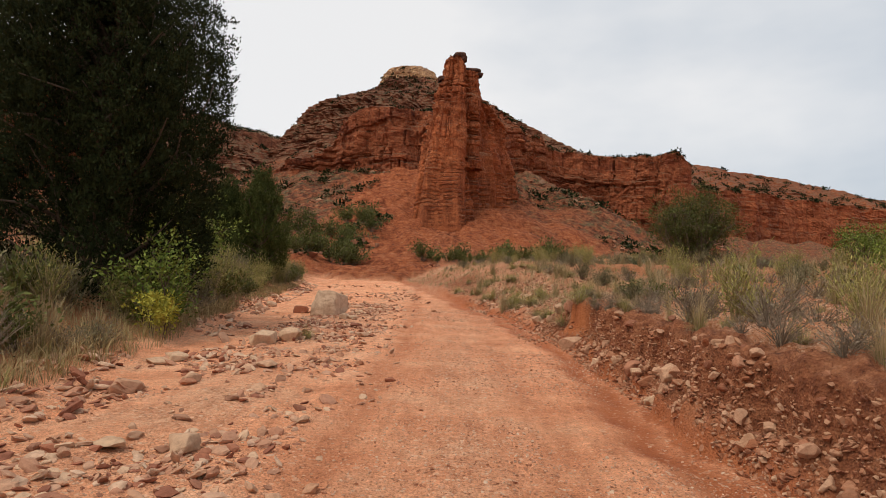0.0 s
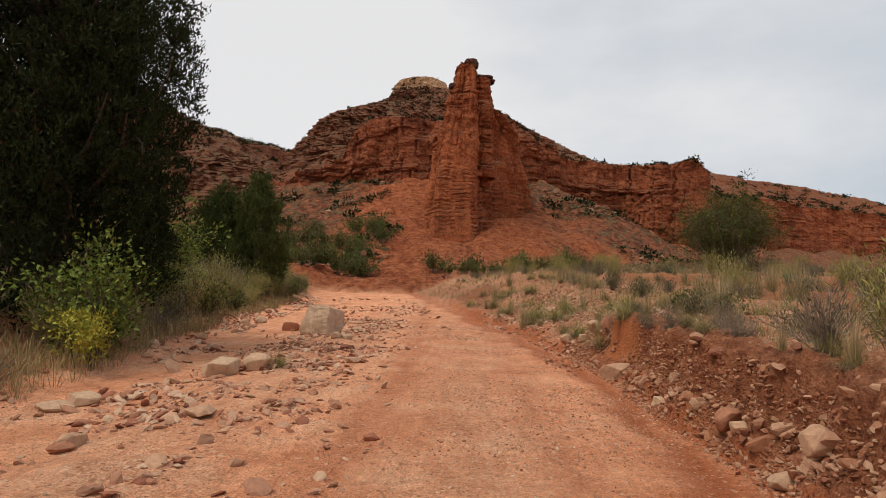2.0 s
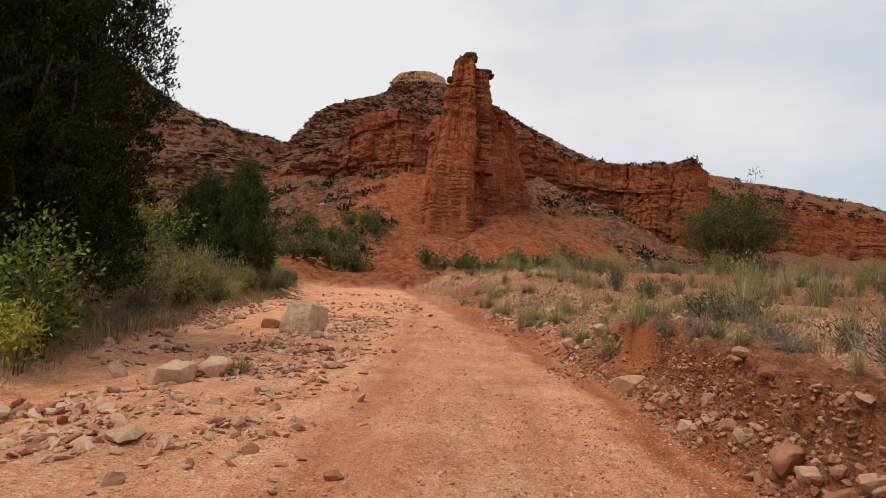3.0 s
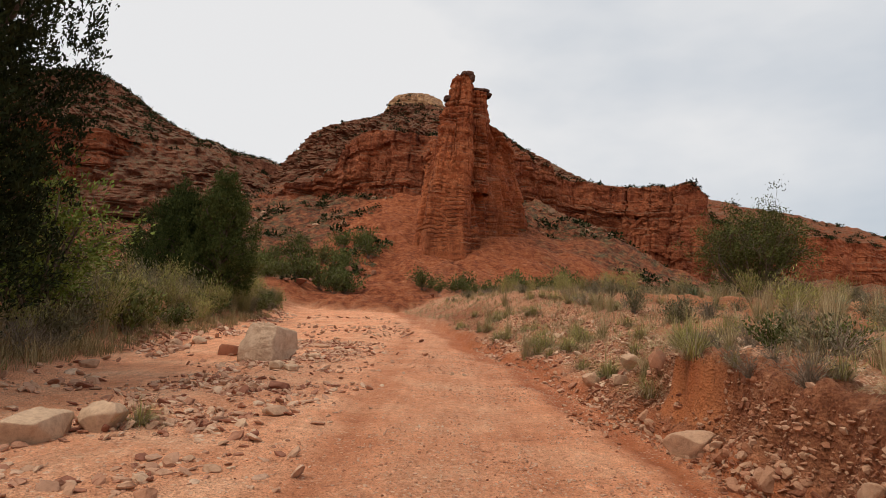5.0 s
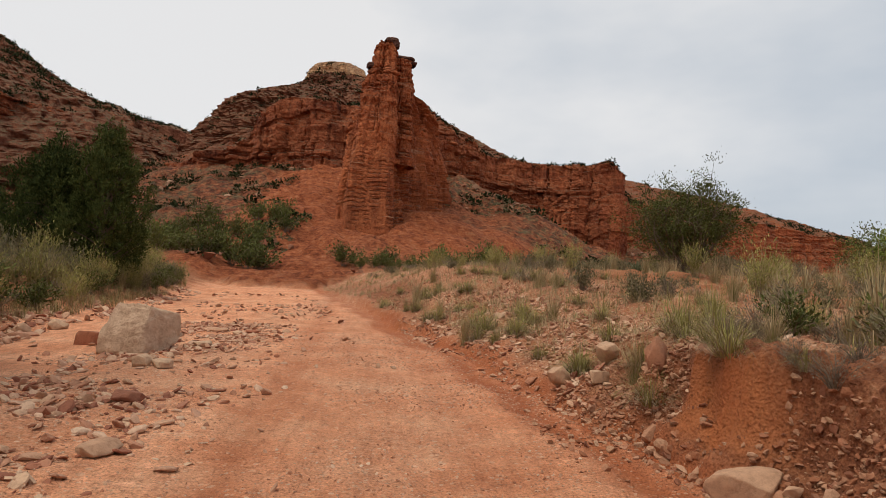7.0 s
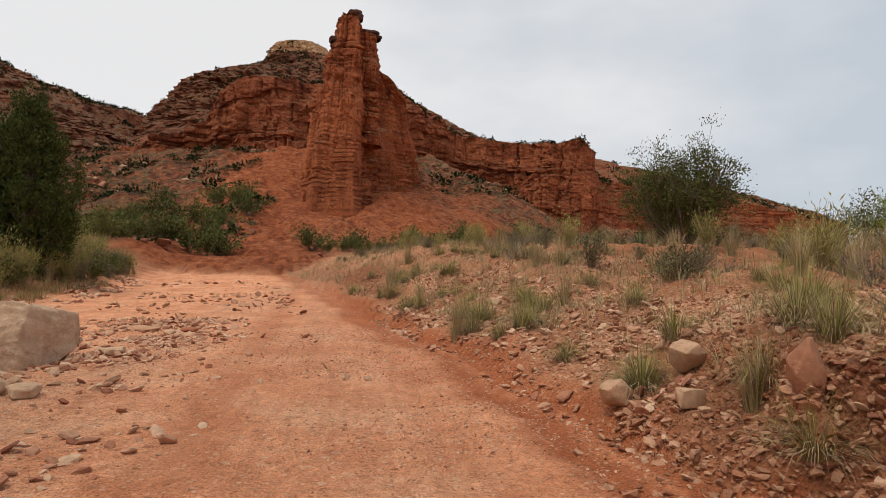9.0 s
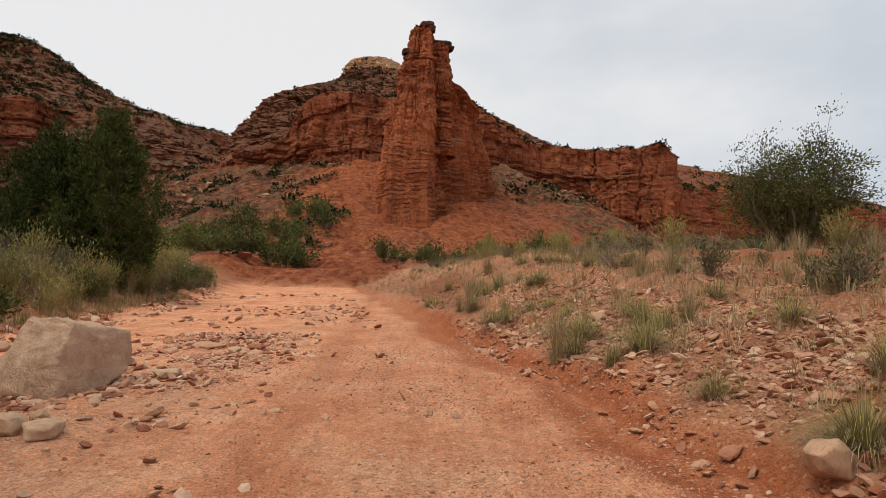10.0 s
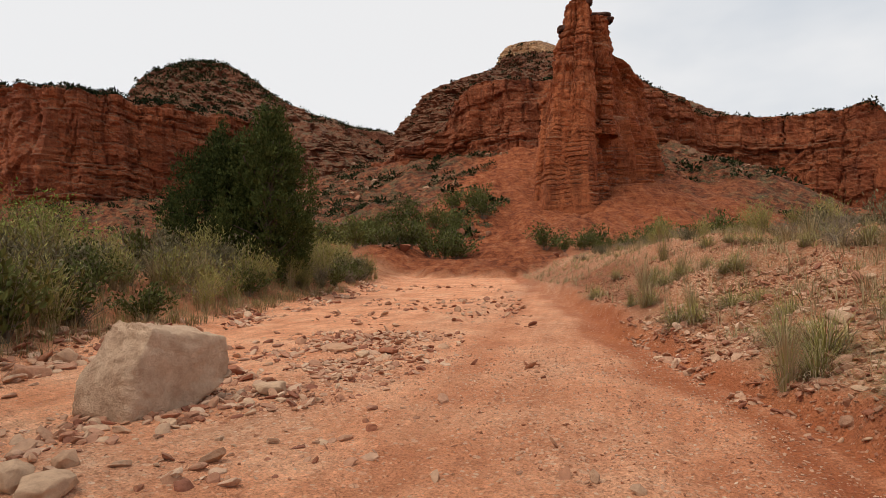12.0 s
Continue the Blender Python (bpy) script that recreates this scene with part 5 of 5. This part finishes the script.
grass_cover("dry_grass", *beside_left(900, 0.3, 9, 3, 50), M_DRY, 0.32, 0.16, 8, 0.008, "dry tan grass among the scrub", 201)
grass_cover("green_grass", *beside_left(600, 0.4, 9, 3, 52), M_GREENGRASS, 0.36, 0.15, 8, 0.008, "olive grass along the bank", 202)
grass_cover("dry_grass", *beside_right(3000, 0.9, 16, 3, 60), M_DRY, 0.34, 0.18, 8, 0.008, "dry grass on the red terrace", 203)
grass_cover("green_grass", *beside_right(1000, 0.9, 16, 8, 60), M_GREENGRASS, 0.30, 0.16, 8, 0.008, "yellow-green grass on the terrace", 204)

grass_cover("shade_grass", *beside_left(1500, 0.3, 4.2, 6, 20, 1.1), M_SHADEGRASS, 0.50, 0.42, 10, 0.007, "rank brown-green grass below the juniper", 207)
grass_cover("shade_grass", *beside_left(900, 0.2, 3.0, 18, 40, 1.3), M_SHADEGRASS, 0.45, 0.24, 9, 0.008, "rank brown-green grass along the wash", 208)
y = r.uniform(15, 30, 700)
x = np.interp(y, ROAD_EDGE_Y, ROAD_EDGE_X) + 0.7 + 4.0 * r.uniform(0, 1, 700)
grass_cover("dry_grass", x, y, M_DRY, 0.26, 0.17, 9, 0.007, "short dry grass on the stony bank", 206)
y = r.uniform(20, 60, 1100)
x = np.interp(y, ROAD_EDGE_Y, ROAD_EDGE_X) + 0.3 + 6.5 * r.uniform(0, 1, 1100)
grass_cover("dry_grass", x, y, M_DRY, 0.36, 0.2, 9, 0.009, "dry grass on the bank above the wash", 205)

# ---- shrubs on the far slopes ----
def far_shrubs(name, p, size, mat, label, seed):
    r = np.random.default_rng(seed)
    n, k = len(p), 32
    q = r.normal(size=(n, k, 3))
    q /= np.linalg.norm(q, axis=2)[:, :, None]
    s = size * r.uniform(0.45, 1.5, (n, 1, 1))
    q[:, :, 2] = np.abs(q[:, :, 2]) * 0.9
    c = p[:, None, :] + q * s * r.uniform(0.25, 1.0, (n, k, 1)) * (1, 1, 0.85)
    ln = np.repeat(s[:, :, 0] * 0.48, k, 1).reshape(-1, 1)
    v, f = leaves(c.reshape(-1, 3), (q + r.normal(0, 0.6, q.shape)).reshape(-1, 3), ln, ln * 0.55, r)
    me = mesh_of(name, v, f, False)
    me.materials.append(mat)
    return tagged(new(name, me), label, "shrubs", kind="stuff")


def on_land(n, x0, x1, y0, y1, seed):
    r = np.random.default_rng(seed)
    x, y = r.uniform(x0, x1, n), r.uniform(y0, y1, n)
    z, sh, _, _ = land(x, y)
    ok = (sh["talus"] > 0.6) & (np.hypot((x - 2) / 13, (y - 86) / 18) > 1) & (fbm(x * 0.1, y * 0.1, octaves=2) > -0.15)
    return np.stack([x, y, z], -1)[ok]


far_shrubs("slope_shrubs", on_land(1100, -65, -6, 66, 150, 301), 0.95, M_JUNIPER, "dark junipers dotted over the scree slope", 301)
far_shrubs("slope_shrubs", on_land(2600, -65, -6, 66, 150, 302), 0.5, M_SAGE, "low grey scrub on the scree slope", 302)
far_shrubs("slope_shrubs", on_land(2200, 6, 70, 80, 150, 303), 0.5, M_SAGE, "grey scrub on the scree below the cliff", 303)
far_shrubs("slope_shrubs", on_land(260, 8, 70, 85, 150, 304), 1.1, M_JUNIPER, "dark shrubs on the scree below the cliff", 304)
far_shrubs("slope_shrubs", on_land(500, -150, -55, 70, 160, 305), 1.0, M_JUNIPER, "dark shrubs below the shadowed canyon wall", 305)
for n, (key, many, edge, size) in enumerate((("canyon_wall", 380, 70, 0.9), ("ledgy_slope", 420, 120, 0.75), ("west_canyon_wall", 520, 60, 1.2), ("rounded_mound", 620, 240, 1.1), ("far_ridge", 260, 60, 1.4), ("east_ridge", 260, 120, 1.6), ("cream_cap", 10, 10, 0.8))):
    rr = np.random.default_rng(310 + n)
    pts = np.vstack([LEDGES[key][rr.integers(len(LEDGES[key]), size=many)], FACES_UP[key][rr.integers(len(FACES_UP[key]), size=edge)]])
    far_shrubs("ledge_shrubs", pts - (0, 0, 0.25), size, M_JUNIPER, "dark shrubs growing on the rock ledges", 320 + n)

# fallen blocks on the scree
p = on_land(7000, -65, 70, 62, 150, 330)
scatter_stones("scree_blocks", p[:, 0], p[:, 1], 0.25 + 1.3 * np.random.default_rng(331).uniform(size=len(p)) ** 3, "fallen red blocks on the scree slopes", M_BANK, seed=332)

# ---- rubble and pebbles ----
r = np.random.default_rng(400)


def bar(n, y0, y1):
    y = r.uniform(y0, y1, n)
    return -2.95 - 0.055 * (y - 10) + r.normal(0, 0.78, n), y


def clustered(x, y, keep, scale=1.1):
    """Of the points, those in the denser patches."""
    f = fbm(x * scale, y * scale, octaves=3) + r.uniform(-0.35, 0.35, len(x))
    k = np.argsort(-f)[:keep]
    return x[k], y[k]


x, y = clustered(*bar(17000, 2.5, 27), 8500)
scatter_stones("gravel_bar", x, y, 0.024 + 0.17 * r.uniform(size=len(x)) ** 3.4, "loose angular stones heaped along the track", M_BAR, 0.35, seed=401, kinds=FLAT)
x, y = clustered(*beside_left(6500, -0.8, 1.0, 2, 46, 1.0), 2600)
scatter_stones("margin_rubble", x, y, 0.03 + 0.27 * r.uniform(size=len(x)) ** 3.2, "flat stones along the foot of the bank", M_BAR, seed=402, kinds=FLAT)
y = r.uniform(2, 16.5, 60000)
x = np.interp(y, ROAD_EDGE_Y, ROAD_EDGE_X) + r.uniform(-0.1, 0.95, 60000)
rise = np.abs(ground_z(x + 0.02, y) - ground_z(x - 0.02, y)) / 0.04
bare = ((np.abs(y - 13.85) > 0.55) | (rise < 0.9)) & ((ground_z(x, y) < 0.60 + 0.32 * r.uniform(size=60000)) | (y > 14.5))
chosen = r.uniform(size=60000) < (0.10 + 0.17 * np.clip(rise, 0, 6)) * bare
x, y = x[chosen], y[chosen]
scatter_stones("bank_cobbles", x, y, 0.022 + 0.085 * r.uniform(size=len(x)) ** 2.8, "cobbles weathering out of the cut bank", M_BANKSTONE, 0.5, 0.4, 403, GRIT)
y = r.uniform(2, 14.5, 420)
x = np.interp(y, ROAD_EDGE_Y, ROAD_EDGE_X) + 0.05 + 0.30 * r.uniform(size=420) ** 1.3
bare = (np.abs(y - 13.85) > 0.6) | (x < 2.6)
x, y = x[bare], y[bare]
scatter_stones("bank_cobbles", x, y, 0.07 + 0.14 * r.uniform(size=len(x)) ** 2.2, "rounded cobbles fallen to the foot of the bank", M_BANKSTONE, 0.45, 0.4, 413, ROUND)
x, y = clustered(*beside_right(14000, -0.8, 4.4, 13.5, 36), 8500, 0.8)
scatter_stones("slope_gravel", x, y, 0.028 + 0.10 * r.uniform(size=len(x)) ** 3.0, "angular gravel on the sloping bank", M_BANKSTONE, 0.35, seed=404, kinds=GRIT)
y = r.uniform(19, 48, 2500)
x = np.interp(y, ROAD_EDGE_Y, ROAD_EDGE_X) - 1.6 - r.uniform(0, 1, 2500) * 5.5
x, y = clustered(x, y, 900, 0.5)
scatter_stones("wash_stones", x, y, 0.03 + 0.26 * r.uniform(size=len(x)) ** 4, "flat dark stones strewn over the wash floor", M_STONE, seed=405, kinds=FLAT)
y = 2.5 + 23 * r.uniform(size=34000) ** 1.15
x = np.interp(y, ROAD_EDGE_Y, ROAD_EDGE_X) - 0.1 - np.abs(r.normal(0, 1, 34000)) * 2.2
x, y = clustered(x, y, 21000, 0.7)
scatter_stones("track_pebbles", x, y, 0.011 + 0.034 * r.uniform(size=len(x)) ** 3, "pebbles on the dirt track", M_PEBBLE, 0.4, seed=406, kinds=GRIT)
y = r.uniform(14.2, 27, 10000)
x = np.interp(y, ROAD_EDGE_Y, ROAD_EDGE_X) + r.uniform(-0.15, 2.8, 10000)
x, y = clustered(x, y, 6800, 1.3)
scatter_stones("slope_rubble", x, y, 0.025 + 0.15 * r.uniform(size=len(x)) ** 3.4, "pale broken stones on the bank beside the track", M_BAR, 0.3, seed=407, kinds=FLAT)
# single stones near the track
y = r.uniform(3.5, 24, 290)
x = np.where(r.uniform(size=290) < 0.7, -2.75 - 0.045 * (y - 10) + r.normal(0, 0.8, 290), np.interp(y, ROAD_EDGE_Y, ROAD_EDGE_X) + r.uniform(0.0, 0.6, 290))
z = ground_z(x, y)
for n in range(290):
    s = 0.06 + 0.17 * r.uniform() ** 2.4
    ob = new("stone", STONE_MESHES[n % len(STONE_MESHES)])
    ob.parent = ground
    ob.matrix_world = pose(x[n], y[n], z[n] + 0.10 * s, r.normal(0, 14), r.normal(0, 14), r.uniform(0, 360)) @ Matrix.Diagonal((s, s * r.uniform(0.7, 1.1), s * r.uniform(0.6, 1.0), 1))
